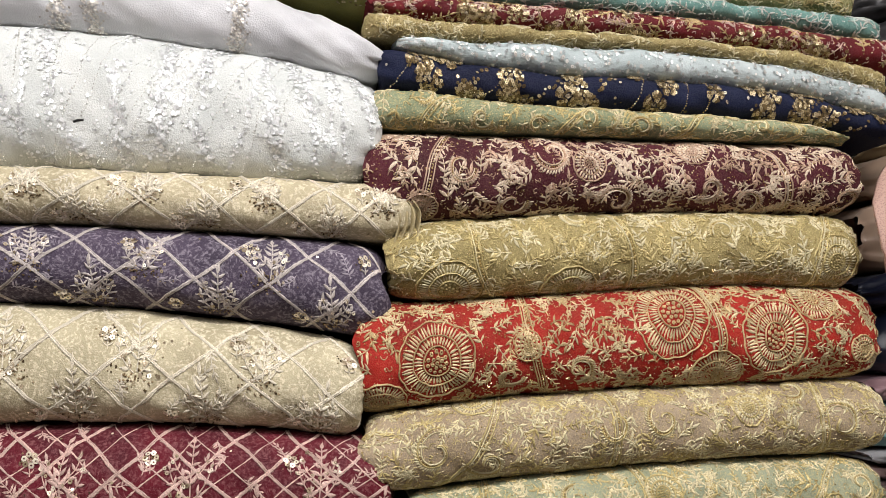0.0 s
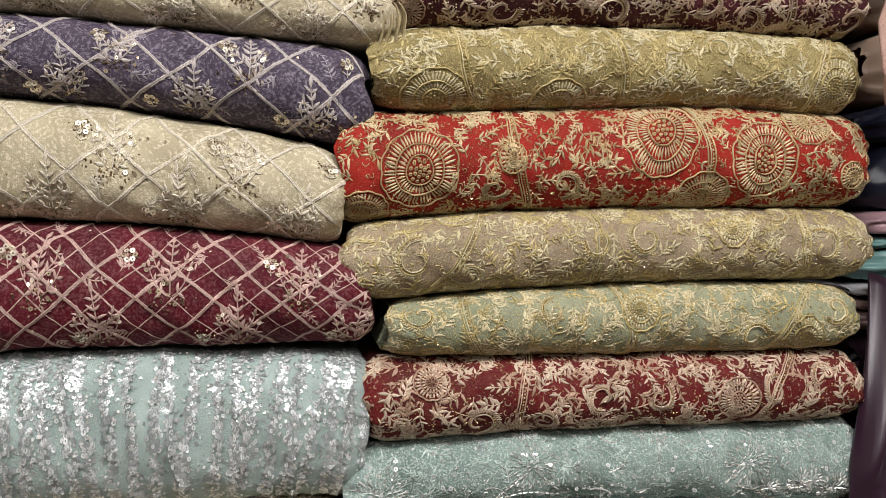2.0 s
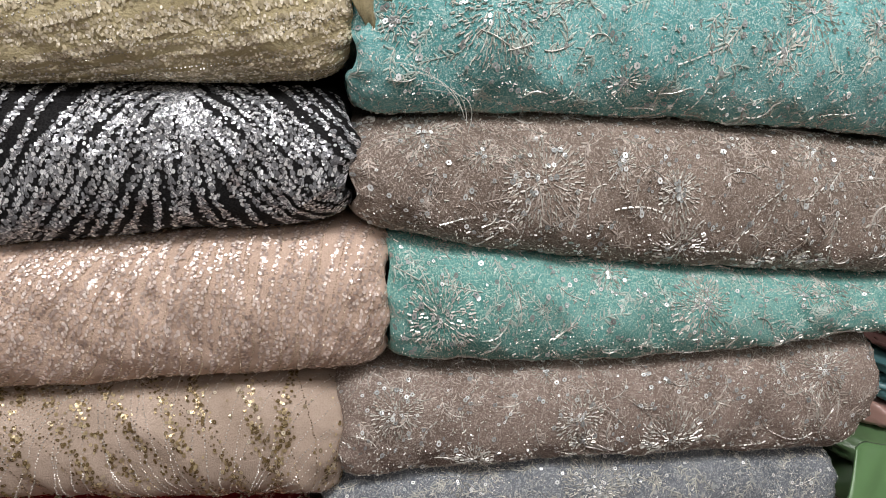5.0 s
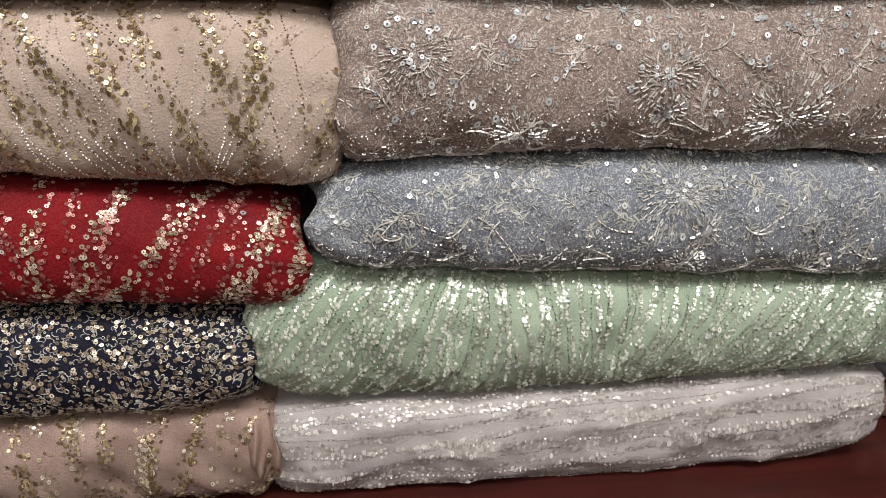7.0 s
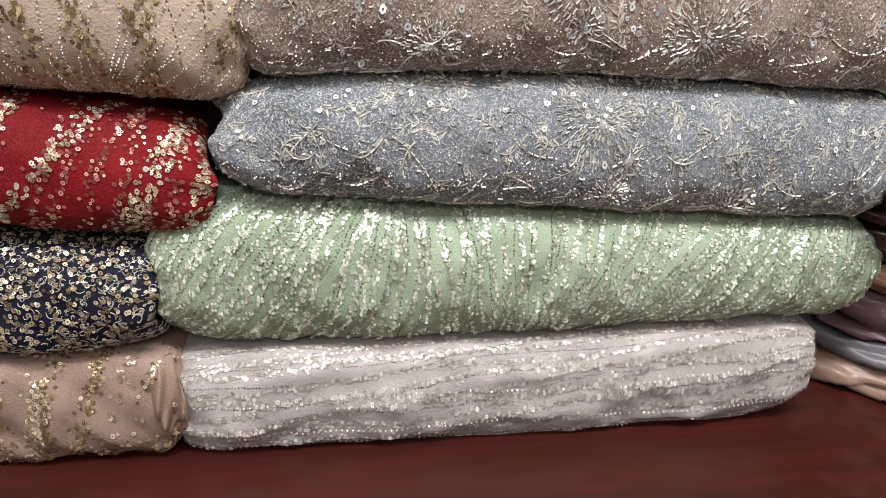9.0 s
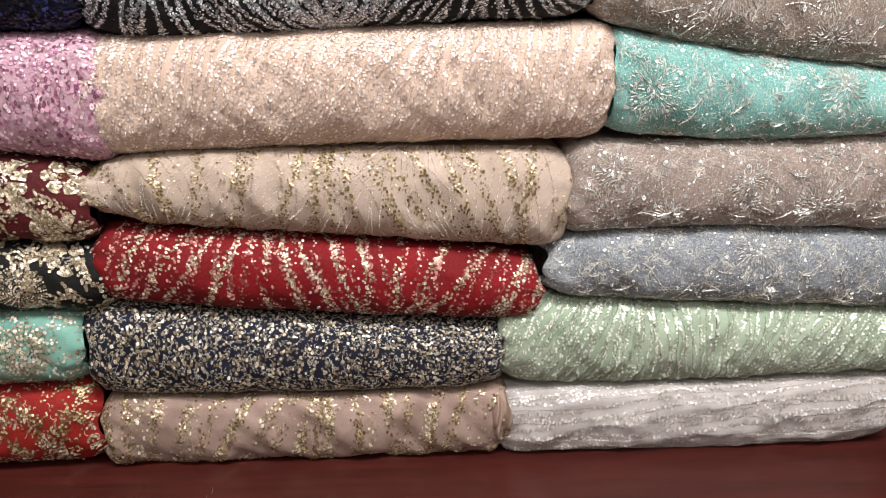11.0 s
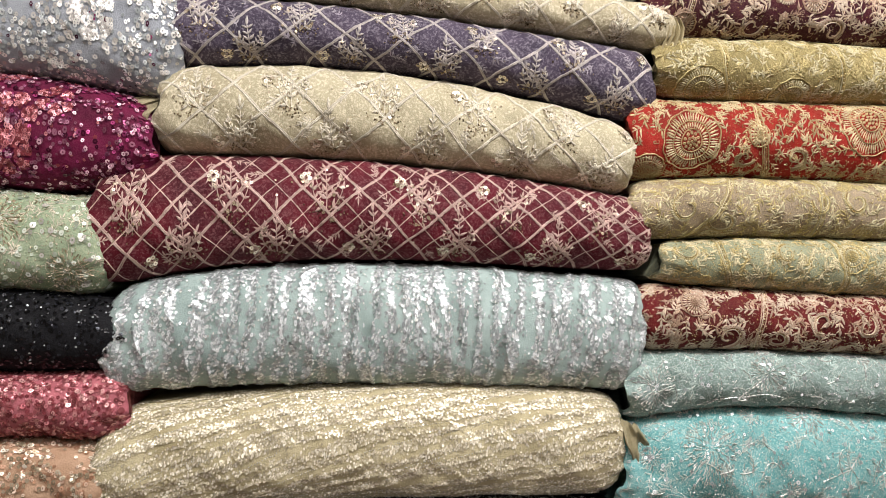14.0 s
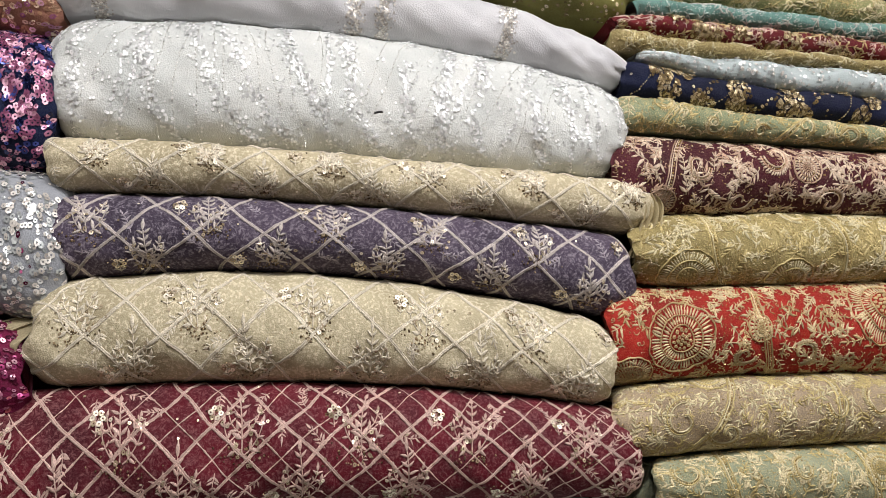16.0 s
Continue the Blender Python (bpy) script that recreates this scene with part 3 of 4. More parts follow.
def sequin_sprays(w, shine, gap=0.03, rad=0.0019, last=0.24):
    """Foliage drawn in rows of sequins near the open end of a roll."""
    r = w.roll
    g = r.rng
    for c in scatter(r, gap, 0.2):
        if c[0] < r.x1 - last:
            continue
        p, a = curve(c, g.uniform(0, 6.28), g.uniform(-2, 2), gap * 1.1, 9)
        out = [p]
        for i in (2, 4, 6, 8):
            for sd in (0.9, -0.9):
                out.append(curve(p[i], a[i] + sd, -sd * 0.5, 0.010, 4)[0])
        q = np.concatenate(out)
        w.sequins(("sequin", shine), q + g.normal(0, 0.0005, q.shape), g.uniform(0.8, 1.1, len(q)) * rad, 0.18, lift=0.0018)


def bead_wheel(w, spoke, filling, back, v, R):
    """A round dahlia of beads in spokes over a bed of sequins, near the open end of a roll."""
    r = w.roll
    g = r.rng
    c = np.array([r.x1 - back, v * r.arc])
    for f in np.arange(0.25, 1.01, 0.10):
        n = 22
        a = np.linspace(0, 6.28, n + 1)[:n] + 0.12 * f
        d = np.stack([np.cos(a), np.sin(a)], 1)
        w.beads(("bead", spoke), c + d * R * f, 0.0015)
        if f > 0.4:
            w.sequins(("sequin", filling), c + R * f * np.stack([np.cos(a + 0.14), np.sin(a + 0.14)], 1), 0.0018, 0.18)
    w.sequins(("sequin", filling), c + g.normal(0, R * 0.10, (8, 2)), 0.002, 0.2, lift=0.003)


def curls(w, mat, density, size=0.008, wide=0.0007):
    """Short curled ends of cord all over the cloth."""
    r = w.roll
    g = r.rng
    k = int(density * r.len * 2 * r.arc)
    t = np.linspace(0, 1, 7)
    a = g.uniform(0, 6.28, (k, 1)) + g.choice([-1, 1], (k, 1)) * g.uniform(1, 5, (k, 1)) * t
    pts = spread(r, k)[:, None] + np.cumsum(np.stack([np.cos(a), np.sin(a)], -1), 1) * (size * g.uniform(0.6, 1.4, (k, 1)) / 7)[..., None]
    w.strokes(("lace", mat), pts, np.full((k, 7), wide), 0.0012)


count = [0]


def bolt(label, body_mat, x0, x1, bottom, top, sew=None, group="", category="fabric roll", name="fabric_roll", **shape):
    """One folded roll of cloth with its needlework, resting on the one below."""
    count[0] += 1
    r = Roll(x0, x1, bottom, top, seed=count[0], **shape)
    base = np.array([(x0 + x1) / 2, r.front + 0.1, float(np.mean(bottom))])
    root = new(name)
    root.location = base
    tagged(root, label, category, group)
    v, f = r.body() if sew else r.body(70, 22)
    part("cloth", mesh_of("cloth", v - base, f), body_mat, root)
    if sew:
        w = Work(r)
        sew(w)
        w.finish(root, base)
    return root


# ---- the shop: shelf, walls, ceiling ----
MAHOGANY = wood("mahogany", "4a1a14", "32100c")
PANEL = wood("dark_panel", "2a1512", "1c0d0b", 0.4)
# Unseen room shell, added; wall and floor tones hold down the bounced fill.
WALL = plaster("cream_wall", "a39c94")
CEIL = plaster("ceiling_paint", "e4e4e4")
TILE = plaster("floor_tile", "8f877c")
box("shelf", (-1.9, 0.30, 0.25), (2.1, 1.36, 0.29), MAHOGANY, 0.006, "polished dark mahogany shelf board", "shelf")
box("plinth", (-1.9, 0.40, 0.0), (2.1, 1.36, 0.2498), MAHOGANY, 0.003, "dark wooden plinth under the shelf", "plinth")
box("wall_north", (-1.9, 1.362, 0.0), (2.1, 1.45, 2.6), PANEL, 0, "dark wooden back panel behind the cloth", "wall")
box("wall_west", (-2.0, -2.6, 0.0), (-1.902, 1.45, 2.6), WALL, 0, "cream painted shop wall", "wall")
box("wall_east", (2.102, -2.6, 0.0), (2.2, 1.45, 2.6), WALL, 0, "cream painted shop wall", "wall")
box("wall_south", (-1.9, -2.6, 0.0), (2.1, -2.5, 2.6), WALL, 0, "cream painted shop wall", "wall")
box("floor", (-2.0, -2.6, -0.1), (2.2, 1.45, -0.001), TILE, 0, "pale tiled shop floor", "floor")
box("ceiling", (-2.0, -2.6, 2.602), (2.2, 1.45, 2.7), CEIL, 0, "white painted ceiling", "ceiling")

GLOW, gt, gp = blank("lamp_glow")
gp.inputs["Emission Color"].default_value = (1.01, 0.975, 0.975, 1)
gp.inputs["Emission Strength"].default_value = 3.0
WHITE = plaster("white_enamel", "e6e6e6")
for x, y, z, lx, ly, power in LAMPS:
    root = new("ceiling_light")
    root.location = (x, y, 2.6)
    tagged(root, "long white ceiling light with a glowing diffuser", "ceiling light", "ceiling lights")
    for nm, lo, hi, mat in (("housing", (-lx / 2 - 0.02, -ly / 2 - 0.02, -0.06), (lx / 2 + 0.02, ly / 2 + 0.02, -0.001), WHITE), ("diffuser", (-lx / 2, -ly / 2, -0.072), (lx / 2, ly / 2, -0.0605), GLOW)):
        ob = box(nm, lo, hi, mat, 0.004, kind="part")
        del ob["kind"]
        ob.parent = root
    lamp = bpy.data.lights.new("ceiling_lamp", "AREA")
    lamp.shape, lamp.size, lamp.size_y, lamp.energy, lamp.color = "RECTANGLE", lx, ly, power, (1.01, 0.975, 0.975)
    new("ceiling_lamp", lamp).matrix_world = pose(x, y, 2.6 - 0.08)

# ---- threads, sequins and beads ----
CREAM_T = thread("cream_thread", "e2d8c2", 0.05)
ROSE_T = thread("rose_thread", "cfb0a4", 0.05)
LILAC_T = thread("lilac_thread", "a39aa2", 0.05)
GOLD_T = thread("gold_thread", "c2a878", 0.18, 0.42)
PALE_G = thread("pale_gold_thread", "d6c298", 0.15, 0.45)
SAGE_T = thread("olive_gold_thread", "c6b47c", 0.25, 0.45)
SILVER_T = thread("silver_thread", "c8c8c0", 0.15, 0.45)
TAUPE_T = thread("taupe_thread", "c8bcb2", 0.1, 0.5)
AQUA_T = thread("grey_green_thread", "c6d8d0", 0.1, 0.5)
ASH_T = thread("ash_thread", "c6bcb6", 0.05)
STRAW_T = thread("straw_thread", "d8cca4", 0.1, 0.45)
ROSEGOLD_S = spangle("rose_gold_sequins", "e8b8a8", "a8605a", 0.5, 0.22)
PEWTER_S = spangle("pewter_sequins", "e4dcc8", "8c8474", 0.6, 0.2)
SMOKE_B = spangle("smoky_beads", "a8aca2", "6c7068", 0.6, 0.25)
DUSK_T = thread("dusky_gold_thread", "bfa088", 0.15, 0.45)
SHELL_T = thread("shell_thread", "dcc8b0", 0.1, 0.45)
BRONZE_B = spangle("bronze_beads", "b49e7c", "74624a", 0.8, 0.3)
GOLD_B = spangle("gold_beads", "f4e8c4", "c8ac70", 0.6, 0.2)
# Near-white and low in metal: the beads' sparkle is put into their colour.
GLASS_B = spangle("clear_cut_beads", "fcfaf4", "d8d6ce", 0.3, 0.18)
SILVER_S = spangle("silver_sequins", "f6f8f8", "c8cece", 0.5, 0.2)
PEARL_S = spangle("pearl_sequins", "f6f2ec", "d8d2ca", 0.35, 0.2)
CHAMP_S = spangle("champagne_sequins", "f2e8d4", "bcaa8c", 0.55, 0.2)
GOLD_S = spangle("gold_sequins", "dccba4", "8f7a54", 0.7, 0.22)
BLUSH_S = spangle("blush_sequins", "f8ece4", "dcc6ba", 0.35, 0.2)
IVORY_S = spangle("ivory_sequins", "fbf3e2", "dccfae", 0.3, 0.2)
GUN_S = spangle("gunmetal_sequins", "f0f2f4", "96999e", 0.65, 0.2)
SNOW_S = spangle("snow_sequins", "ffffff", "e6e8e8", 0.2, 0.2)
PINK_S = spangle("pink_sequins", "eebccf", "a05c80", 0.4, 0.22)
CORAL_S = spangle("coral_sequins", "e89aa0", "a04850", 0.45, 0.22)
PEACH_S = spangle("peach_sequins", "f4dcc6", "cc9c7c", 0.4, 0.22)
BLUE_S = spangle("midnight_sequins", "4c5cb4", "121a48", 0.8, 0.22)
BLACK_S = spangle("black_sequins", "2a2c34", "08080c", 0.8, 0.2)
WINE_S = spangle("wine_sequins", "b03c78", "5a1638", 0.75, 0.22)
MINT_S = spangle("mint_sequins", "eef2e6", "c4ceb8", 0.35, 0.2)


# ---- middle pile, from the shelf up ----
MID = "rolls in the middle pile"
bolt("dusty rose net roll with gold sequin sprays on the shelf", cloth("dusty_rose_net", "b69d90", "9c8276"), -0.481, 0.103, (0.29, 0.29, 0.29, 0.293), (0.401, 0.398, 0.399, 0.407),
     lambda w: (stripes(w, GOLD_S, BRONZE_B, 0.033, 0.25, 0, 0.013, 0.0015, 0.35, 1500, 0.0, 1.4, fade=0.5), stripes(w, CHAMP_S, BRONZE_B, 0.033, 0.25, 0, 0.012, 0.0019, 0.35, 300, 0.0, 2.2, fade=0.5)), MID, folds=((0.003, 0.09, 0.5, 0),), waves=0.004, bulge=0.030)
bolt("midnight navy net roll thickly strewn with silver-gold sequins", cloth("navy_net", "1d1e34", "121220"), -0.486, 0.093, (0.401, 0.398, 0.399, 0.406), (0.548, 0.530, 0.517, 0.510),
     lambda w: (allover(w, PEWTER_S, CHAMP_S, 62000, 0.0019, 0.018), curls(w, SILVER_T, 26000, 0.008)), MID, waves=0.003, tips=(0.75, 0.75))
bolt("bright red net roll with rows of champagne sequins", cloth("red_net", "8e0a14", "700910"), -0.460, 0.136, (0.548, 0.531, 0.521, 0.513), (0.656, 0.645, 0.633, 0.612),
     lambda w: (stripes(w, CHAMP_S, GOLD_B, 0.040, 0.12, 0, 0.0085, 0.0017, 0.55, 200, 0.0, 1.0, fade=0.35), stripes(w, ROSEGOLD_S, GOLD_B, 0.019, 0.0, 0, 0.008, 0.0016, 0.4, 2500, 0.0, 1.5, fade=0.35), allover(w, CHAMP_S, PEARL_S, 700, 0.0023)), MID, waves=0.002, tips=(0.7, 0.6))
bolt("beige net roll with swirling gold bead lines, pinched at one end", cloth("beige_net", "d0bcac", "b8a492"), -0.472, 0.170, (0.662, 0.648, 0.635, 0.623), (0.752, 0.762, 0.765, 0.766),
     lambda w: (stripes(w, GOLD_S, BRONZE_B, 0.034, -0.2, 1.0, 0.012, 0.0015, 0.5, 1500, 0.0, 1.7, fade=0.5), stripes(w, CHAMP_S, PEARL_S, 0.011, 0.5, 3.0, 0.003, 0.0017, 0.8, 0, 1.0, 1.4), stripes(w, CHAMP_S, BRONZE_B, 0.024, -0.5, -3.0, 0.003, 0.0017, 0.7, 0, 0.9, 1.6), allover(w, CHAMP_S, GOLD_S, 2500, 0.0020, 0.06)), MID, folds=((0.004, 0.06, -0.5, 2),), ends=(0.11, 0.05), tips=(0.12, 0.7))
bolt("blush pink net roll with fine rows of pearly sequins", cloth("blush_net", "e8cdba", "d8bca8"), -0.467, 0.211, (0.749, 0.762, 0.772, 0.780), (0.896, 0.911, 0.922, 0.932),
     lambda w: (stripes(w, BLUSH_S, CHAMP_S, 0.0070, 0.5, 0, 0.0032, 0.0014, 0.35, 14000, 0.0, 1.0, jitter=0.12, tilt=0.13), stripes(w, BLUSH_S, CHAMP_S, 0.0105, 0.5, 0, 0.0026, 0.0014, 0.35, 0, 1.0, 1.6, jitter=0.15)), MID, folds=((0.002, 0.03, 0.5, 0),))
bolt("black net roll with feathered rows of silver sequins", cloth("black_net", "131315", "0a0a0c"), -0.446, 0.172, (0.896, 0.904, 0.922, 0.934), (1.018, 1.048, 1.055, 1.057),
     lambda w: (stripes(w, GUN_S, GLASS_B, 0.0100, -0.1, 0, 0.0052, 0.0014, 0.95, 1500, 0.0, 0.6, jitter=0.05, tilt=0.16, fcycles=1.6, fphase=1.62), stripes(w, GUN_S, GLASS_B, 0.0300, -0.1, 0, 0.004, 0.0019, 0.95, 0, 0.0, 1.0, tilt=0.14, fcycles=1.6, fphase=1.62)), MID, folds=((0.003, 0.04, 0.4, 0),), tips=(0.55, 0.6), ends=(0.05, 0.05))
bolt("cream yellow net roll gathered in long slanting folds with bead trails", cloth("cream_net", "dccfa8", "c0b288"), -0.501, 0.169, (1.014, 1.046, 1.057, 1.064), (1.162, 1.192, 1.204, 1.201),
     lambda w: (stripes(w, IVORY_S, CHAMP_S, 0.0065, 0.20, 0, 0.0050, 0.0013, 0, 22000, 0.0, 1.1, along=True, tilt=0.13), stripes(w, IVORY_S, GLASS_B, 0.0130, 0.22, 0, 0.003, 0.0017, 0, 0, 1.0, 1.7, along=True), hem(w, PEARL_S, (-0.92, -0.80, -0.62))), MID, folds=((0.0012, 0.30, 9.0, 0), (0.0008, 0.12, 7.0, 0)), ends=(0.06, 0.04), tips=(0.5, 0.75))
bolt("pale aqua net roll pleated upright with bands of silver sequins", cloth("aqua_net", "bccec8", "a0b4ae"), -0.505, 0.196, (1.180, 1.197, 1.203, 1.204), (1.316, 1.352, 1.360, 1.355),
     lambda w: (stripes(w, SILVER_S, GLASS_B, 0.0190, 0.02, 0, 0.0105, 0.0018, 0.12, 1500, 0.0, 0.9, jitter=0.12, tilt=0.15), allover(w, SILVER_S, GLASS_B, 14000, 0.0012)), MID, folds=((0.005, 0.031, 0.02, 0),), ends=(0.05, 0.03), tips=(0.35, 0.75))
bolt("maroon net roll with rose cord trellis and beaded sprigs", cloth("maroon_net", "6a0e22", "460a18", "a87a7a", 0.35, 60.0), -0.520, 0.200, (1.313, 1.356, 1.365, 1.367), (1.477, 1.490, 1.487, 1.466),
     lambda w: trellis(w, ROSE_T, ROSE_T, BRONZE_B, CHAMP_S, 0.068, 0.92, 0.0019, (0.5,)), MID, waves=0.003, ends=(0.06, 0.03))
bolt("beige net roll with cream cord trellis and bronze bead sprigs", cloth("sand_net", "d0c5a4", "b4a888", "ece2c6", 0.75, 55.0), -0.453, 0.170, (1.484, 1.492, 1.489, 1.470), (1.594, 1.611, 1.601, 1.570),
     lambda w: trellis(w, CREAM_T, CREAM_T, BRONZE_B, CHAMP_S, 0.076, 0.85), MID, waves=0.003)
bolt("dusky purple net roll with pale cord trellis and bead flowers", cloth("purple_net", "564a5c", "3c3344", "a49ca6", 0.55, 60.0), -0.445, 0.195, (1.594, 1.611, 1.601, 1.571), (1.689, 1.691, 1.684, 1.671),
     lambda w: trellis(w, ASH_T, LILAC_T, BRONZE_B, CHAMP_S, 0.075, 0.82), MID, waves=0.002, tips=(0.7, 0.5))
bolt("thin beige net fold with cream cord trellis", cloth("straw_net", "d0c3a2", "b2a686", "ece2c6", 0.75, 55.0), -0.451, 0.217, (1.689, 1.691, 1.684, 1.671), (1.747, 1.747, 1.741, 1.734),
     lambda w: trellis(w, CREAM_T, CREAM_T, BRONZE_B, CHAMP_S, 0.072, 0.75), MID, waves=0.002)
bolt("plump white net roll with trailing lines of silver beads", cloth("white_net", "f0f2ee", "e0e5e2"), -0.457, 0.187, (1.747, 1.747, 1.741, 1.734), (1.886, 1.897, 1.888, 1.856),
     lambda w: (stripes(w, SNOW_S, GLASS_B, 0.021, 0.2, 1.0, 0.004, 0.0015, 0.45, 9000, 0.75, 1.7, tilt=0.14), stripes(w, SNOW_S, SILVER_S, 0.055, -0.3, 2.0, 0.014, 0.0016, 0.4, 0, 0.0, 1.0, fade=0.5, tilt=0.14)), MID, waves=0.003, ends=(0.04, 0.05))
bolt("smooth white tulle fold with sparse silver sprigs", cloth("white_tulle", "e8e8ea", "dcdce0", net=False), -0.493, 0.193, (1.889, 1.894, 1.882, 1.846), (1.985, 1.985, 1.962, 1.905),
     lambda w: stripes(w, PEARL_S, GLASS_B, 0.16, 0.05, 0, 0.014, 0.0014, 0, 60, 0.0, 1.0), MID, waves=0.004, ends=(0.04, 0.07), tips=(0.8, 0.25))
bolt("olive gold sequinned cloth on top of the white tulle", cloth("olive_cloth", "8d8a4c", "6e6a34"), -0.43, 0.200, (1.987, 1.985, 1.965, 1.935), (2.05, 2.05, 2.03, 2.0),
     lambda w: allover(w, GOLD_S, CHAMP_S, 15000, 0.0022), MID)

# ---- pile of brocades and beaded nets ----
RIGHT = "rolls in the brocade pile"
bolt("white net roll with long rows of pearls on the shelf", cloth("oyster_net", "d8d2ce", "c2bab6"), 0.095, 0.737, (0.29, 0.29, 0.29, 0.296), (0.403, 0.403, 0.407, 0.413),
     lambda w: (stripes(w, PEARL_S, GLASS_B, 0.0095, 0.06, 0, 0.0040, 0.0017, 0, 4000, 0.0, 1.2, along=True, tilt=0.14), stripes(w, PEARL_S, SMOKE_B, 0.016, 0.07, 0, 0.003, 0.0016, 0, 0, 1.0, 1.6, along=True), hem(w, PEARL_S, (-0.96, -0.88, -0.74, -0.3, 0.1))), RIGHT, folds=((0.003, 0.3, 9.0, 0),), ends=(0.05, 0.07), tips=(0.75, 0.6), bulge=0.028)
bolt("mint green net roll with slanting rows of clear sequins", cloth("mint_net", "bccdb4", "a0b498"), 0.082, 0.772, (0.406, 0.402, 0.408, 0.415), (0.556, 0.539, 0.531, 0.523),
     lambda w: (stripes(w, MINT_S, GLASS_B, 0.0105, 0.35, 0, 0.0036, 0.0014, 0.5, 4000, 0.0, 1.1, jitter=0.12, tilt=0.14), stripes(w, MINT_S, SMOKE_B, 0.012, 0.40, 0, 0.003, 0.0018, 0.5, 0, 1.0, 1.4, jitter=0.2), allover(w, MINT_S, SILVER_S, 3500, 0.0021, 0.05)), RIGHT, folds=((0.003, 0.035, 0.4, 0),), ends=(0.06, 0.05), tips=(0.5, 0.55))
bolt("slate grey net roll with silver bead dahlias", cloth("slate_net", "848a92", "636a73", "c8cccc", 0.9, 120.0), 0.140, 0.748, (0.551, 0.539, 0.531, 0.524), (0.645, 0.655, 0.653, 0.646),
     lambda w: lace_flowers(w, SILVER_T, GLASS_B, SILVER_S, ((0.50, 0.4, 0.036), (0.72, -0.5, 0.030), (0.25, 0.6, 0.022))), RIGHT, waves=0.003, ends=(0.06, 0.035), tips=(0.5, 0.7))
bolt("taupe net roll with silver bugle-bead flowers", cloth("taupe_net", "9c8a80", "7a6a60", "cabeb4", 0.9, 120.0), 0.160, 0.754, (0.645, 0.655, 0.654, 0.648), (0.776, 0.781, 0.790, 0.806),
     lambda w: lace_flowers(w, TAUPE_T, GLASS_B, SILVER_S, ((0.6, -0.2, 0.034), (0.42, 0.1, 0.026), (0.1, 0.3, 0.028), (0.88, 0.4, 0.026))), RIGHT, waves=0.003)
bolt("thin sea green net roll with silver bead flowers", cloth("sea_net", "7cbcb6", "52968e", "c2dcd0", 0.9, 120.0), 0.207, 0.775, (0.790, 0.781, 0.790, 0.815), (0.924, 0.899, 0.884, 0.872),
     lambda w: lace_flowers(w, AQUA_T, GLASS_B, SILVER_S, ((0.09, 0.0, 0.034), (0.55, 0.25, 0.034), (0.8, 0.4, 0.022))), RIGHT, waves=0.003, tips=(0.9, 0.5))
bolt("broad taupe net roll with bead dahlias and lace cord", cloth("mole_net", "948478", "74665c", "c6bab0", 0.9, 120.0), 0.174, 0.772, (0.930, 0.898, 0.884, 0.876), (1.033, 1.039, 1.030, 1.012),
     lambda w: lace_flowers(w, TAUPE_T, GLASS_B, SILVER_S, ((0.28, 0.15, 0.038), (0.52, -0.35, 0.024), (0.10, 0.55, 0.026), (0.72, 0.6, 0.022))), RIGHT, waves=0.003)
bolt("plump turquoise net roll with silver bead dahlias", cloth("turquoise_net", "7fc4c4", "529c9a", "cfe4de", 0.9, 120.0), 0.170, 0.752, (1.036, 1.039, 1.033, 1.022), (1.165, 1.188, 1.180, 1.168),
     lambda w: lace_flowers(w, AQUA_T, GLASS_B, SILVER_S, ((0.20, 0.2, 0.040), (0.91, 0.1, 0.036), (0.45, 0.65, 0.028), (0.68, 0.3, 0.026))), RIGHT, waves=0.0035)
bolt("grey green net roll with silver bead lace", cloth("eucalypt_net", "92a8a0", "6c847a", "ccdad4", 0.9, 120.0), 0.176, 0.766, (1.166, 1.188, 1.180, 1.169), (1.258, 1.266, 1.266, 1.267),
     lambda w: lace_flowers(w, AQUA_T, GLASS_B, SILVER_S, ((0.32, 0.15, 0.028), (0.05, 0.0, 0.026), (0.74, 0.1, 0.026), (0.92, -0.3, 0.022))), RIGHT, waves=0.003)
bolt("dark crimson brocade roll with gold thread scrolls", cloth("crimson_silk", "720e16", "500a10", "b08a68", 0.2, 130.0), 0.190, 0.758, (1.260, 1.266, 1.266, 1.267), (1.350, 1.350, 1.350, 1.348),
     lambda w: vines(w, DUSK_T, SHELL_T, GOLD_B, ((0.72, -0.1, 0.022), (0.12, 0.3, 0.018)), 0.9, 2, 8), RIGHT)
bolt("sage green net roll with gold thread foliage", cloth("sage_net", "a8ae94", "8a9276", "c2b684", 0.7, 110.0), 0.211, 0.755, (1.353, 1.350, 1.350, 1.350), (1.410, 1.423, 1.427, 1.424),
     lambda w: vines(w, SAGE_T, STRAW_T, GOLD_B, ((0.5, 0.2, 0.020), (0.86, -0.3, 0.020)), 1.1, 3, 5, 0.011), RIGHT, ends=(0.035, 0.05), tips=(0.75, 0.5))
bolt("beige pink net roll with gold thread foliage", cloth("fawn_net", "b09e86", "94836c", "c9b488", 0.7, 110.0), 0.166, 0.768, (1.411, 1.423, 1.429, 1.430), (1.490, 1.506, 1.510, 1.512),
     lambda w: vines(w, SAGE_T, STRAW_T, GOLD_B, ((0.70, 0.25, 0.018), (0.2, 0.8, 0.022)), 1.0, 3, 6, 0.011), RIGHT, ends=(0.035, 0.05), tips=(0.7, 0.45))
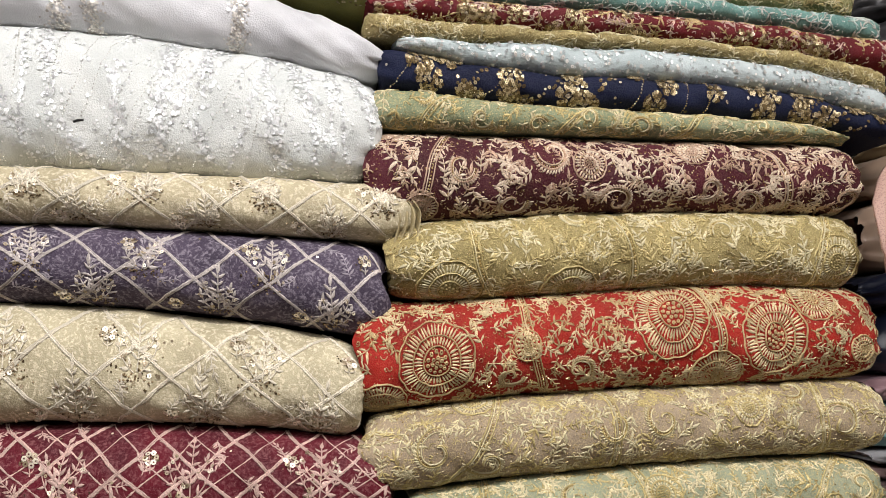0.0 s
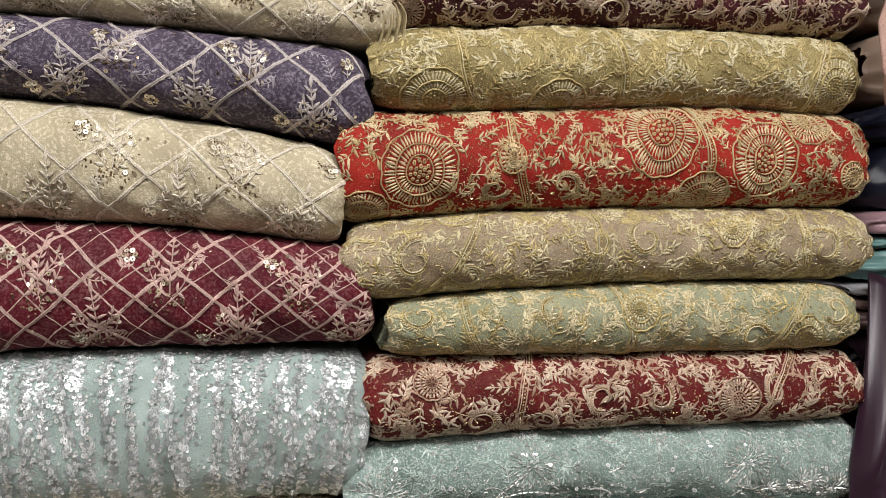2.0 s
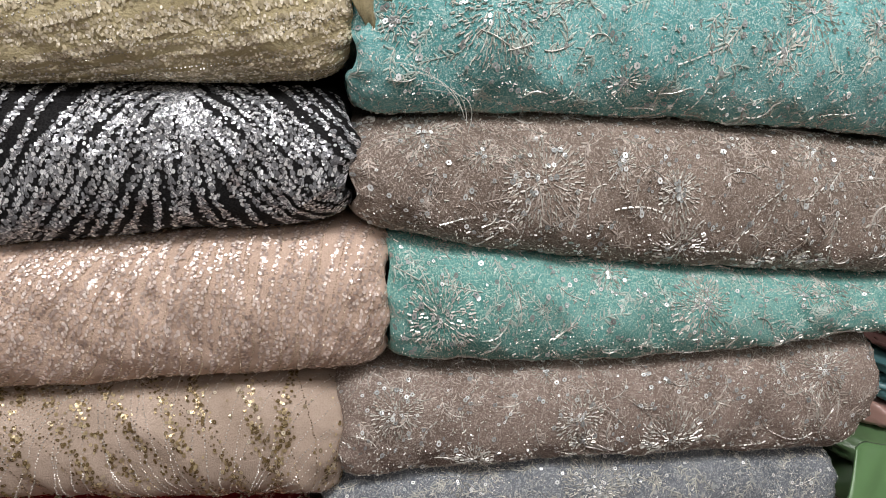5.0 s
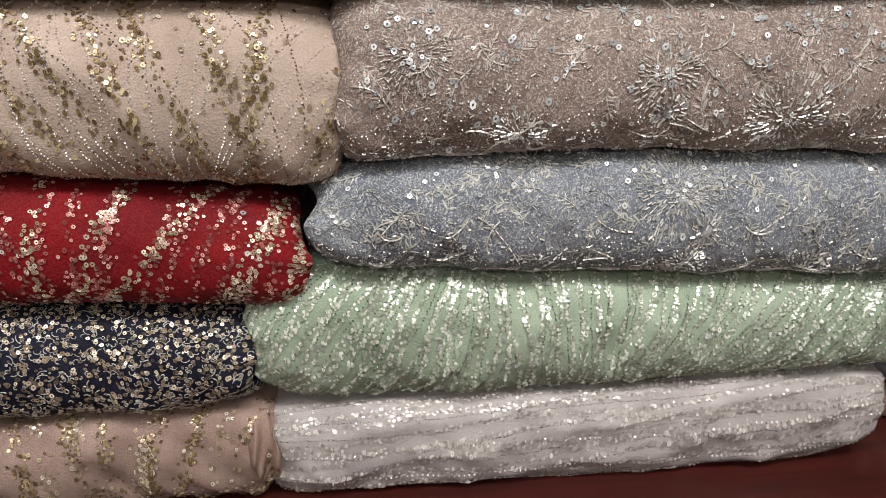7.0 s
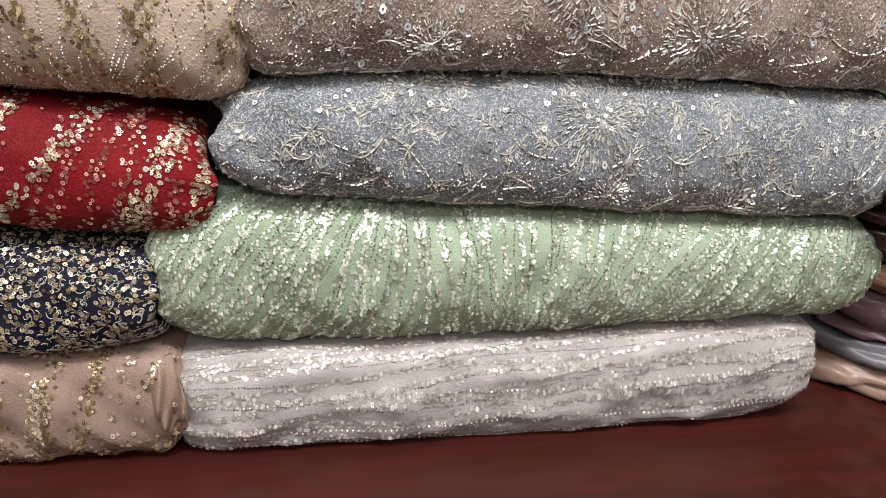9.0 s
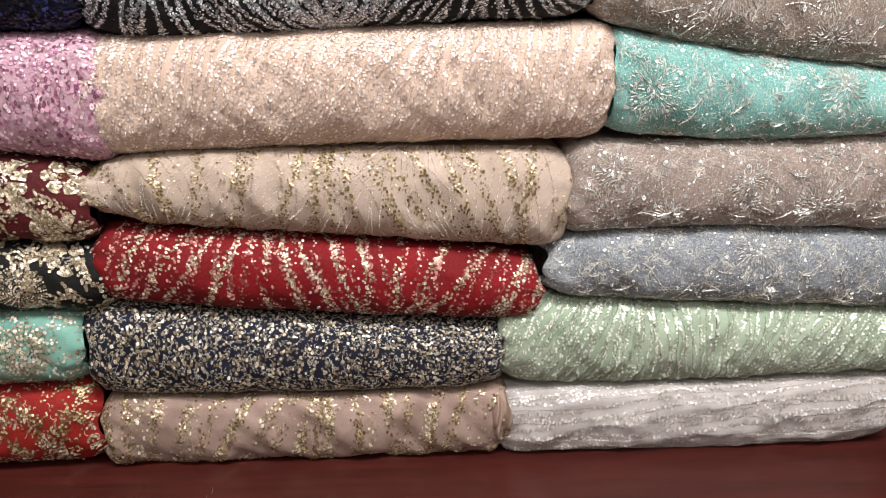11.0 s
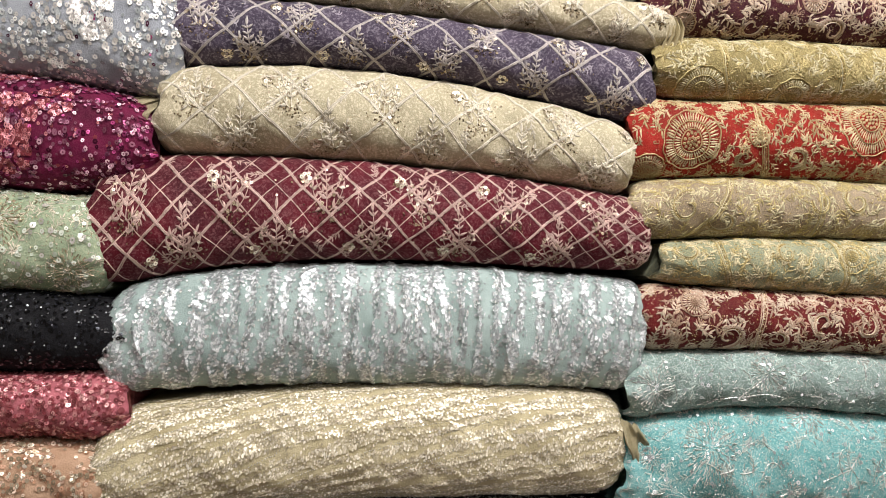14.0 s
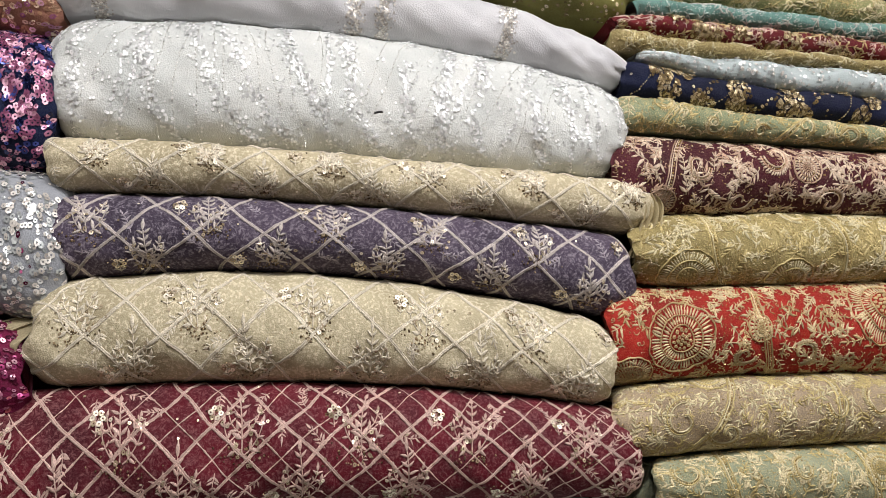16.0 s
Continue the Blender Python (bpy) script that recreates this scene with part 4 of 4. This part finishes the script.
bolt("scarlet brocade roll with large gold rosettes and beads", cloth("scarlet_silk", "b02018", "8a1612", "c08a5c", 0.2, 130.0), 0.159, 0.762, (1.492, 1.506, 1.510, 1.514), (1.606, 1.615, 1.624, 1.618),
     lambda w: vines(w, GOLD_T, PALE_G, GOLD_B, ((0.14, -0.1, 0.037), (0.045, -0.6, 0.026), (0.30, 0.0, 0.013), (0.57, 0.25, 0.040), (0.77, -0.05, 0.036), (0.86, 0.45, 0.026), (0.66, -0.55, 0.030), (0.95, -0.2, 0.014)), 0.95, 2, 6, 0.0105), RIGHT, waves=0.003)
bolt("olive gold net roll with beaded gold fans", cloth("olive_gold_net", "aa9a68", "8e8052", "c4b47c", 0.7, 110.0), 0.194, 0.744, (1.611, 1.614, 1.622, 1.616), (1.690, 1.703, 1.707, 1.705),
     lambda w: vines(w, SAGE_T, STRAW_T, GOLD_B, ((0.12, -0.55, 0.034), (0.36, -0.65, 0.030), (0.60, 0.35, 0.014), (0.93, -0.2, 0.026)), 1.0, 3, 4, 0.0115), RIGHT)
bolt("plum maroon brocade roll with gold scrolls and leaves", cloth("plum_silk", "521224", "380c18", "a07c68", 0.2, 130.0), 0.172, 0.754, (1.692, 1.702, 1.706, 1.706), (1.793, 1.791, 1.790, 1.789),
     lambda w: vines(w, DUSK_T, SHELL_T, GOLD_B, ((0.42, 0.1, 0.018), (0.63, 0.35, 0.018), (0.10, -0.55, 0.018)), 0.9, 2, 10), RIGHT)
bolt("thin sage and gold brocade fold", cloth("moss_silk", "9aa586", "7f8c6c", "c6b684", 0.7, 110.0), 0.186, 0.742, (1.793, 1.791, 1.790, 1.789), (1.836, 1.821, 1.816, 1.802),
     lambda w: vines(w, SAGE_T, STRAW_T, GOLD_B, (), 1.0, 4, 8, 0.010), RIGHT)
bolt("navy net fold with gold sequin flowers, sagging over the pile", cloth("ink_net", "161e3e", "0e1430"), 0.187, 0.815, (1.836, 1.822, 1.816, 1.794), (1.879, 1.858, 1.853, 1.818),
     lambda w: (allover(w, GOLD_S, CHAMP_S, 1800, 0.0018, 0.02, flowers=30), stripes(w, GOLD_S, GOLD_B, 0.05, 0.6, 0, 0.004, 0.002, 0.5, 200, 0.5)), RIGHT, ends=(0.03, 0.08), tips=(0.8, 0.2))
bolt("ice blue net fold with loose silver sequins", cloth("ice_net", "d6e0e0", "bccaca"), 0.203, 0.796, (1.877, 1.857, 1.853, 1.826), (1.892, 1.891, 1.885, 1.857),
     lambda w: allover(w, SILVER_S, PEARL_S, 34000, 0.0017, tilt=0.15), RIGHT)
bolt("thin straw gold net fold", cloth("flax_net", "a69566", "8b7b4e", "c6b886", 0.7, 110.0), 0.171, 0.798, (1.892, 1.890, 1.885, 1.856), (1.916, 1.907, 1.901, 1.880),
     lambda w: vines(w, SAGE_T, STRAW_T, GOLD_B, (), 0.8, 0, 0, 0.010), RIGHT)
bolt("thin brick red net fold with gold sequin flowers", cloth("brick_net", "762026", "5a161c"), 0.181, 0.822, (1.917, 1.907, 1.901, 1.879), (1.939, 1.935, 1.929, 1.913),
     lambda w: (vines(w, ROSE_T, GOLD_T, GOLD_B, (), 0.6, 0, 0, 0.010), allover(w, GOLD_S, CHAMP_S, 5000, 0.0020, 0.035, flowers=18)), RIGHT)
bolt("thin grey teal silk fold", cloth("teal_silk", "7ba59c", "628a82", "9fbcae", 0.3), 0.203, 0.799, (1.940, 1.936, 1.931, 1.916), (1.960, 1.958, 1.952, 1.941),
     lambda w: vines(w, AQUA_T, SILVER_T, GLASS_B, (), 0.4, 0, 0, 0.010), RIGHT)
bolt("sage and gold brocade fold on top of the pile", cloth("lichen_silk", "98996a", "7d7e52", "c2b684", 0.7, 110.0), 0.210, 0.763, (1.960, 1.958, 1.953, 1.944), (1.998, 1.995, 1.990, 1.979),
     lambda w: vines(w, SAGE_T, STRAW_T, GOLD_B, (), 0.9, 0, 0, 0.010), RIGHT)

# ---- pile of sequinned cloths ----
LEFT = "rolls in the sequin pile"


def left(label, mat, x1, b0, b1, t0, t1, sew, **shape):
    bolt(label, mat, x1 - 0.62, x1, (b0, b0, b0, b1), (t0, t0, t0, t1), sew, LEFT, **shape)


left("vermilion net roll with gold sequin foliage on the shelf", cloth("vermilion_net", "a4221a", "861812"), -0.482, 0.29, 0.292, 0.421, 0.423, lambda w: (sequin_sprays(w, GOLD_S, 0.034, 0.0017), sequin_sprays(w, CHAMP_S, 0.055), curls(w, PALE_G, 5000), allover(w, GOLD_S, CHAMP_S, 6000, 0.0016, 0.03, thin=0.2)))
left("sea green net roll with gold sequin flowers", cloth("jade_net", "94c8b8", "74ae9e"), -0.487, 0.421, 0.424, 0.535, 0.537, lambda w: (allover(w, CHAMP_S, PEARL_S, 48000, 0.0019, 0.05, thin=0.2), bead_wheel(w, BRONZE_B, CHAMP_S, 0.075, 0.1, 0.034), bead_wheel(w, BRONZE_B, CHAMP_S, 0.19, 0.2, 0.030)))
left("black net roll with pale gold sequin flowers", cloth("jet_net", "12110e", "0a0a08"), -0.443, 0.535, 0.538, 0.634, 0.630, lambda w: (sequin_sprays(w, CHAMP_S, 0.034, 0.0022), allover(w, CHAMP_S, PEARL_S, 5000, 0.0022, 0.03, flowers=5, thin=0.2), bead_wheel(w, CHAMP_S, PEWTER_S, 0.11, -0.1, 0.034)))
left("rust brown net roll with cream sequin blossoms", cloth("rust_net", "641a20", "481216"), -0.453, 0.636, 0.632, 0.757, 0.738, lambda w: (sequin_sprays(w, CHAMP_S, 0.036, 0.0020), allover(w, CHAMP_S, GOLD_S, 6000, 0.0020, 0.05, flowers=5, thin=0.2), sequin_flower(w, CHAMP_S, PEARL_S, np.array([w.roll.x1 - 0.10, 0.35 * w.roll.arc]), 0.030), bead_wheel(w, GOLD_S, CHAMP_S, 0.19, -0.5, 0.030)))
left("dusty pink cloth roll covered in pink sequins", cloth("pink_net", "dab8c4", "c498a8"), -0.420, 0.757, 0.739, 0.896, 0.904, lambda w: allover(w, PINK_S, spangle("rose_sequins", "f6e0e8", "d4a4b8", 0.35, 0.2), 62000, 0.0021, thin=0.2, tilt=0.16))
left("midnight blue cloth roll with dark blue sequins", cloth("midnight_net", "0f1430", "0a0c20"), -0.442, 0.896, 0.902, 1.013, 1.015, lambda w: allover(w, BLUE_S, BLACK_S, 71400, 0.0024, thin=0.2))
left("peach cloth roll with copper sequins", cloth("peach_net", "d8b496", "bc9474"), -0.474, 1.014, 1.020, 1.123, 1.125, lambda w: allover(w, PEACH_S, CHAMP_S, 57800, 0.0025, 0.07, thin=0.2))
left("coral pink cloth roll covered in sequins", cloth("coral_net", "cc7880", "b05c66"), -0.463, 1.123, 1.125, 1.199, 1.207, lambda w: allover(w, CORAL_S, spangle("salmon_sequins", "f0b8b4", "a85a5e", 0.6, 0.2), 71400, 0.0025, thin=0.2))
left("black cloth roll with small black sequins", cloth("coal_net", "0c0c12", "08080c"), -0.469, 1.199, 1.207, 1.303, 1.297, lambda w: (allover(w, BLACK_S, BLACK_S, 30000, 0.0020, thin=0.2), allover(w, SILVER_S, GUN_S, 2200, 0.0014)))
left("pale green net roll with iridescent sequins and thread fans", cloth("pistachio_net", "b4c4a4", "97aa88", "d6d4b0", 0.4), -0.500, 1.303, 1.300, 1.425, 1.423, lambda w: (lace_flowers(w, CREAM_T, CHAMP_S, MINT_S, ((0.80, 0.2, 0.032), (0.94, -0.35, 0.026)), 5), allover(w, MINT_S, PEARL_S, 8500, 0.003, 0.05, thin=0.2)))
left("magenta net roll with wine and silver sequins", cloth("magenta_net", "7c1444", "540c2c"), -0.450, 1.425, 1.435, 1.570, 1.550, lambda w: (allover(w, WINE_S, spangle("lilac_pink_sequins", "ecc4d0", "a86880", 0.45, 0.2), 30000, 0.0028, 0.06, thin=0.2), allover(w, CORAL_S, PINK_S, 5000, 0.002, flowers=4, thin=0.2)))
left("silver grey net roll with large silver sequins and bead flowers", cloth("silver_net", "b0b4ba", "94989f"), -0.424, 1.570, 1.552, 1.716, 1.708, lambda w: (allover(w, SILVER_S, PEARL_S, 42000, 0.0028, 0.09, thin=0.2, tilt=0.15), allover(w, PEARL_S, WINE_S, 1800, 0.002, flowers=2, thin=0.2)))
left("navy net roll with pink and blue sequin blossoms", cloth("royal_net", "17224a", "0f1734"), -0.443, 1.710, 1.710, 1.873, 1.861, lambda w: allover(w, PINK_S, BLUE_S, 44200, 0.0032, 0.06, flowers=8, thin=0.2))
left("peach cloth roll with rosy sequins", cloth("apricot_net", "b37f6c", "946452"), -0.456, 1.873, 1.862, 1.983, 1.978, lambda w: allover(w, PEACH_S, PINK_S, 40800, 0.003, 0.06, thin=0.2))

# ---- folded satins beside the brocades ----
SAT = "folded satins beside the piles"


def sat(label, code, x0, z0, z1, droop=0.0, x1=1.25, front=0.90, layers=0, **shape):
    """A folded length of satin: layers that lie on one another, each drawn back a little and creased at its rounded end."""
    keys = dict(folds=((0.005, 0.11, 4.0, 0), (0.004, 0.05, 2.0, 0)), waves=0.005, ends=(0.075, 0.05), tips=(0.55, 0.7), deep=0.2, tuck=0.06)
    keys.update(shape)
    count[0] += 1
    rnd = np.random.default_rng(count[0])
    mat = satin(label.split(" satin")[0].replace(" ", "_") + "_satin", code)
    base = np.array([x0, front + 0.1, z0])
    root = new("folded_satin")
    root.location = base
    tagged(root, label, "folded satin", SAT)
    n = layers or (1 if z1 - z0 < 0.036 else 2)
    cut = z0 + (z1 - z0) * np.concatenate([[0], np.sort(rnd.uniform(0.25, 0.75, n - 1)), [1]])
    for k in range(n):
        lo, hi = cut[k], max(cut[k + 1], cut[k] + 0.006)
        r = Roll(x0 + rnd.uniform(0, 0.022), x1, (lo, lo + droop / 2, lo + droop, lo + droop), (hi, hi + droop / 2, hi + droop, hi + droop),
                 front + rnd.uniform(0, 0.014), min(0.026, 0.7 * (hi - lo) + 0.004), count[0] * 9 + k, **keys)
        v, f = r.body(70, 16)
        part("fold", mesh_of("fold", v - base, f), mat, root)


sat("peach satin length folded on the wooden shelf", "a48878", 0.765, 0.29, 0.325)
sat("steel grey satin fold in a tall pile", "77767c", 0.775, 0.325, 0.358)
sat("mauve satin fold with rolled edge", "745860", 0.785, 0.358, 0.412)
sat("tan satin fold in a tall pile", "a37e66", 0.80, 0.412, 0.447)
sat("chocolate brown satin fold in a tall pile", "52382e", 0.79, 0.447, 0.510)
sat("white satin fold in a tall pile", "c9c4bc", 0.85, 0.510, 0.540)
sat("leaf green satin bunch", "64835a", 0.775, 0.530, 0.640, front=0.875, folds=((0.006, 0.08, 1.8, 0),), waves=0.004)
sat("coral satin fold in a tall pile", "b08c82", 0.80, 0.640, 0.675, droop=-0.03)
sat("blue teal satin fold in a tall pile", "5f8f94", 0.795, 0.675, 0.745, droop=-0.03)
sat("cocoa satin fold in a tall pile", "6a4d48", 0.80, 0.745, 0.785, droop=-0.03)
sat("rosy brown satin fold in a tall pile", "8a6860", 0.81, 0.785, 0.820, droop=-0.03)
sat("silver grey satin fold in a tall pile", "84868c", 0.79, 0.820, 0.850, droop=-0.03)
sat("slate satin fold in a tall pile", "55575e", 0.785, 0.850, 0.880, droop=-0.03)
sat("pearl grey satin fold in a tall pile", "a4a6aa", 0.785, 0.880, 0.925, droop=-0.03)
sat("blush pink satin bunch", "b89a94", 0.762, 0.925, 1.005, folds=((0.008, 0.07, 1.6, 0), (0.004, 0.033, -2.0, 0)), waves=0.005)
sat("deep teal satin fold in a tall pile", "4a8484", 0.775, 1.005, 1.045, folds=((0.005, 0.06, 2.0, 0),))
sat("pale lime satin roll on folds", "b9c49c", 0.735, 1.040, 1.095, 0.03, front=0.866, folds=((0.004, 0.09, 1.0, 0),))
sat("aubergine satin roll on folds", "3a1c2e", 0.80, 1.100, 1.170)
sat("tan ruffled satin fold in a tall pile", "8c7360", 0.82, 1.170, 1.215)
sat("bottle green satin fold in a tall pile", "3f6a50", 0.83, 1.215, 1.255)
sat("dark plum satin fold in a tall pile", "32182a", 0.80, 1.255, 1.360)
sat("dusty rose satin fold in a tall pile", "a88a86", 0.79, 1.360, 1.400)
sat("white satin edge fold in a tall pile", "c4c4c6", 0.79, 1.400, 1.420)
sat("grey green satin length", "6c9490", 0.795, 1.420, 1.480)
sat("pink satin fold in a tall pile", "b8949a", 0.80, 1.480, 1.510)
sat("navy satin length folded flat", "141a30", 0.79, 1.510, 1.640)
sat("dusty tan satin fold in a tall pile", "a48c78", 0.80, 1.640, 1.790)
sat("straw satin fold in a tall pile", "9a8868", 0.81, 1.790, 1.870)
sat("dark grey satin fold in a tall pile", "2c2a2c", 0.80, 1.870, 2.010)


# ---- draped and loose pieces ----
def drape(name, label, mat, line, widths, side=(1, 0, 0), ripple=0.006, waves=2.5, category="cloth", seed=0):
    """A hanging length of cloth: a smooth centre line, a width along it, and ripples across."""
    n, k = 40, 26
    p = np.asarray(line, float)
    s, d = np.linspace(0, 1, n), np.linspace(0, 1, len(p))
    c = np.stack([np.polyval(np.polyfit(d, p[:, i], min(3, len(p) - 1)), s) for i in range(3)], 1)
    wd = np.interp(s, np.linspace(0, 1, len(widths)), widths)
    u = np.linspace(-0.5, 0.5, k)
    ph = seed * 1.7
    g = c[:, None] + (u[None, :, None] * wd[:, None, None]) * np.array(side, float)
    rip = ripple * np.sin(u[None] * 6.28 * waves + ph + 1.6 * np.sin(s[:, None] * 5 + ph)) + 0.4 * ripple * np.sin(u[None] * 17 + s[:, None] * 11 + ph)
    g[..., 1] += rip
    g[..., 2] += 0.5 * rip
    base = g.reshape(-1, 3).mean(0)
    both = np.concatenate([g.reshape(-1, 3), g.reshape(-1, 3) + [0, 0.003, 0]]) - base
    i = (np.arange(n - 1)[:, None] * k + np.arange(k - 1)).ravel()
    f = np.stack([i, i + 1, i + k + 1, i + k], 1)
    m = n * k
    rim = np.concatenate([np.arange(k), np.arange(1, n) * k + k - 1, (n - 1) * k + np.arange(k - 2, -1, -1), np.arange(n - 2, 0, -1) * k])
    nxt = np.roll(rim, -1)
    me = mesh_of(name, both, [np.concatenate([f, f[:, ::-1] + m, np.stack([rim, rim + m, nxt + m, nxt], 1)])])
    me.materials.append(mat)
    ob = new(name, me)
    ob.location = base
    return tagged(ob, label, category)


def sheer(name, code, cover=0.55):
    m, t, p = blank(name)
    co = t.nodes.new("ShaderNodeTexCoord")
    v = node(t, "ShaderNodeTexVoronoi", Scale=520.0)
    t.links.new(co.outputs["Object"], v.inputs["Vector"])
    r = t.nodes.new("ShaderNodeMapRange")
    r.inputs[1].default_value, r.inputs[2].default_value = 0.2, 0.6
    r.inputs[3].default_value, r.inputs[4].default_value = cover - 0.1, cover + 0.1
    t.links.new(v.outputs["Distance"], r.inputs[0])
    t.links.new(r.outputs[0], p.inputs["Alpha"])
    p.inputs["Base Color"].default_value = rgb(code)
    p.inputs["Roughness"].default_value = 0.7
    return m


drape("satin_drape", "dark aubergine satin hanging beside the rolls", satin("aubergine_satin_length", "2c1224"), [(0.835, 0.94, 1.43), (0.803, 0.895, 1.32), (0.778, 0.870, 1.22), (0.758, 0.866, 1.13), (0.758, 0.885, 1.06)], (0.06, 0.075, 0.085, 0.06, 0.04), ripple=0.014, waves=1.6)
drape("tulle_drape", "sheer dusty pink tulle hanging out of the pile", sheer("pink_tulle", "c8a496"), [(0.825, 0.875, 1.765), (0.79, 0.852, 1.71), (0.772, 0.846, 1.66), (0.765, 0.85, 1.61)], (0.10, 0.12, 0.09, 0.025), ripple=0.012, waves=1.7, seed=2)
drape("satin_drape", "leaf green satin corner hanging over the folded satins", satin("leaf_green_satin_length", "648a5a"), [(0.818, 0.905, 0.655), (0.806, 0.872, 0.61), (0.788, 0.862, 0.565), (0.768, 0.868, 0.515)], (0.11, 0.135, 0.12, 0.050), ripple=0.005, waves=1.0, seed=1)
drape("net_scrap", "crumpled cream net end poking out of the gap", sheer("cream_tulle", "8f8464", 0.8), [(0.175, 0.90, 1.165), (0.185, 0.89, 1.14), (0.195, 0.90, 1.11), (0.19, 0.92, 1.075)], (0.02, 0.032, 0.02, 0.025), ripple=0.005, waves=0.8, seed=1)
drape("net_scrap", "beige net end sticking out of a roll", sheer("sand_tulle", "a89c7c", 0.8), [(-0.455, 0.93, 1.555), (-0.475, 0.91, 1.54), (-0.485, 0.90, 1.52), (-0.47, 0.92, 1.50)], (0.03, 0.05, 0.05, 0.04), ripple=0.007, waves=1.3, seed=3)
drape("net_scrap", "gathered beige net end at the edge of a fold", sheer("straw_tulle", "a89a74", 0.85), [(0.208, 0.905, 1.722), (0.218, 0.895, 1.70), (0.212, 0.90, 1.67), (0.20, 0.91, 1.64)], (0.012, 0.024, 0.022, 0.016), ripple=0.005, waves=3.2, seed=5)
drape("net_scrap", "rose net end with sequins beside the white roll", sheer("rose_tulle", "a08878", 0.8), [(0.085, 0.90, 0.40), (0.092, 0.885, 0.375), (0.092, 0.885, 0.345), (0.085, 0.90, 0.325)], (0.02, 0.03, 0.03, 0.02), ripple=0.005, waves=1.5, seed=7)


def loose_thread(label, mat, points, thick=0.0003):
    cu = bpy.data.curves.new("loose_thread", "CURVE")
    cu.dimensions, cu.bevel_depth, cu.bevel_resolution = "3D", thick, 1
    sp = cu.splines.new("NURBS")
    sp.points.add(len(points) - 1)
    for q, co in zip(sp.points, points):
        q.co = (*co, 1)
    sp.use_endpoint_u = True
    cu.materials.append(mat)
    return tagged(new("loose_thread", cu), label, "thread", "loose threads")


PALE_THREAD = thread("pale_thread", "d6d8d2", 0.0)
PINK_THREAD = thread("greyish_pink_thread", "8c7076", 0.0)
rnd = random.Random(5)
for k in range(4):
    x, z = 0.19 + 0.012 * k, 1.085 - 0.006 * k
    loose_thread("fine pale thread hanging off the turquoise roll", PALE_THREAD, [(x, 0.90, z), (x + 0.02, 0.868, z + 0.012 - 0.004 * k), (x + 0.05, 0.866, z + rnd.uniform(-0.01, 0.012)), (x + 0.07 - 0.01 * k, 0.868, z - 0.03)])
for k in range(9):
    x = 0.815 + rnd.uniform(-0.006, 0.012)
    pts = [(x + 0.02 + rnd.uniform(-0.006, 0.006), 0.895, 1.50)]
    for j in range(1, 7):
        pts.append((x + 0.02 - 0.008 * j + rnd.uniform(-0.007, 0.007), 0.868 + rnd.uniform(-0.004, 0.004), 1.50 - 0.036 * j))
    loose_thread("frayed greyish pink thread hanging from a cut edge", PINK_THREAD, pts, 0.00045)
for k in range(2):
    loose_thread("fine pale thread across the satin folds", PALE_THREAD, [(0.775, 0.87, 0.70 + 0.03 * k), (0.80, 0.865, 0.74), (0.83, 0.87, 0.78 + 0.03 * k), (0.85, 0.88, 0.83)], 0.0002)
loose_thread("short black thread end on the white roll", thread("black_thread", "101010", 0.0), [(-0.112, 0.876, 1.783), (-0.107, 0.874, 1.785), (-0.103, 0.876, 1.785)], 0.0013)


# ---- wear on the shelf board ----
SCRATCH = plaster("worn_varnish", "7a5a50")
for k in range(16):
    x, y, a, L = rnd.uniform(-0.7, 1.0), rnd.uniform(0.45, 0.80), rnd.uniform(-0.6, 0.6), rnd.uniform(0.006, 0.022)
    pts = [(x + L * s * math.cos(a + 0.5 * s), y + L * s * math.sin(a + 0.5 * s), 0.2902) for s in (0.0, 0.33, 0.66, 1.0)]
    tagged(loose_thread("pale scratch in the dark varnish of the shelf", SCRATCH, pts, 0.00035), category="scratch", group="scratches on the shelf").name = "scratch"
for x, y, R in ((0.21, 0.76, 0.012), (0.235, 0.74, 0.009)):
    pts = [(x + R * math.cos(a), y + 0.7 * R * math.sin(a), 0.2902) for a in (0.2, 0.9, 1.7, 2.6, 3.5, 4.3, 5.0)]
    tagged(loose_thread("curved pale ring mark in the varnish of the shelf", SCRATCH, pts, 0.0004), category="scratch", group="scratches on the shelf").name = "scratch"
for k in range(5):
    x, y = -0.325 + rnd.uniform(-0.004, 0.004), 0.845 - 0.018 * k
    pts = [(x, y, 0.2902), (x + 0.002, y - 0.005, 0.2903), (x + rnd.uniform(-0.002, 0.003), y - 0.010, 0.2903), (x + 0.001, y - 0.015, 0.2902)]
    tagged(loose_thread("whitish worn streak in the varnish of the shelf", SCRATCH, pts, 0.0006), category="scratch", group="scratches on the shelf").name = "scratch"
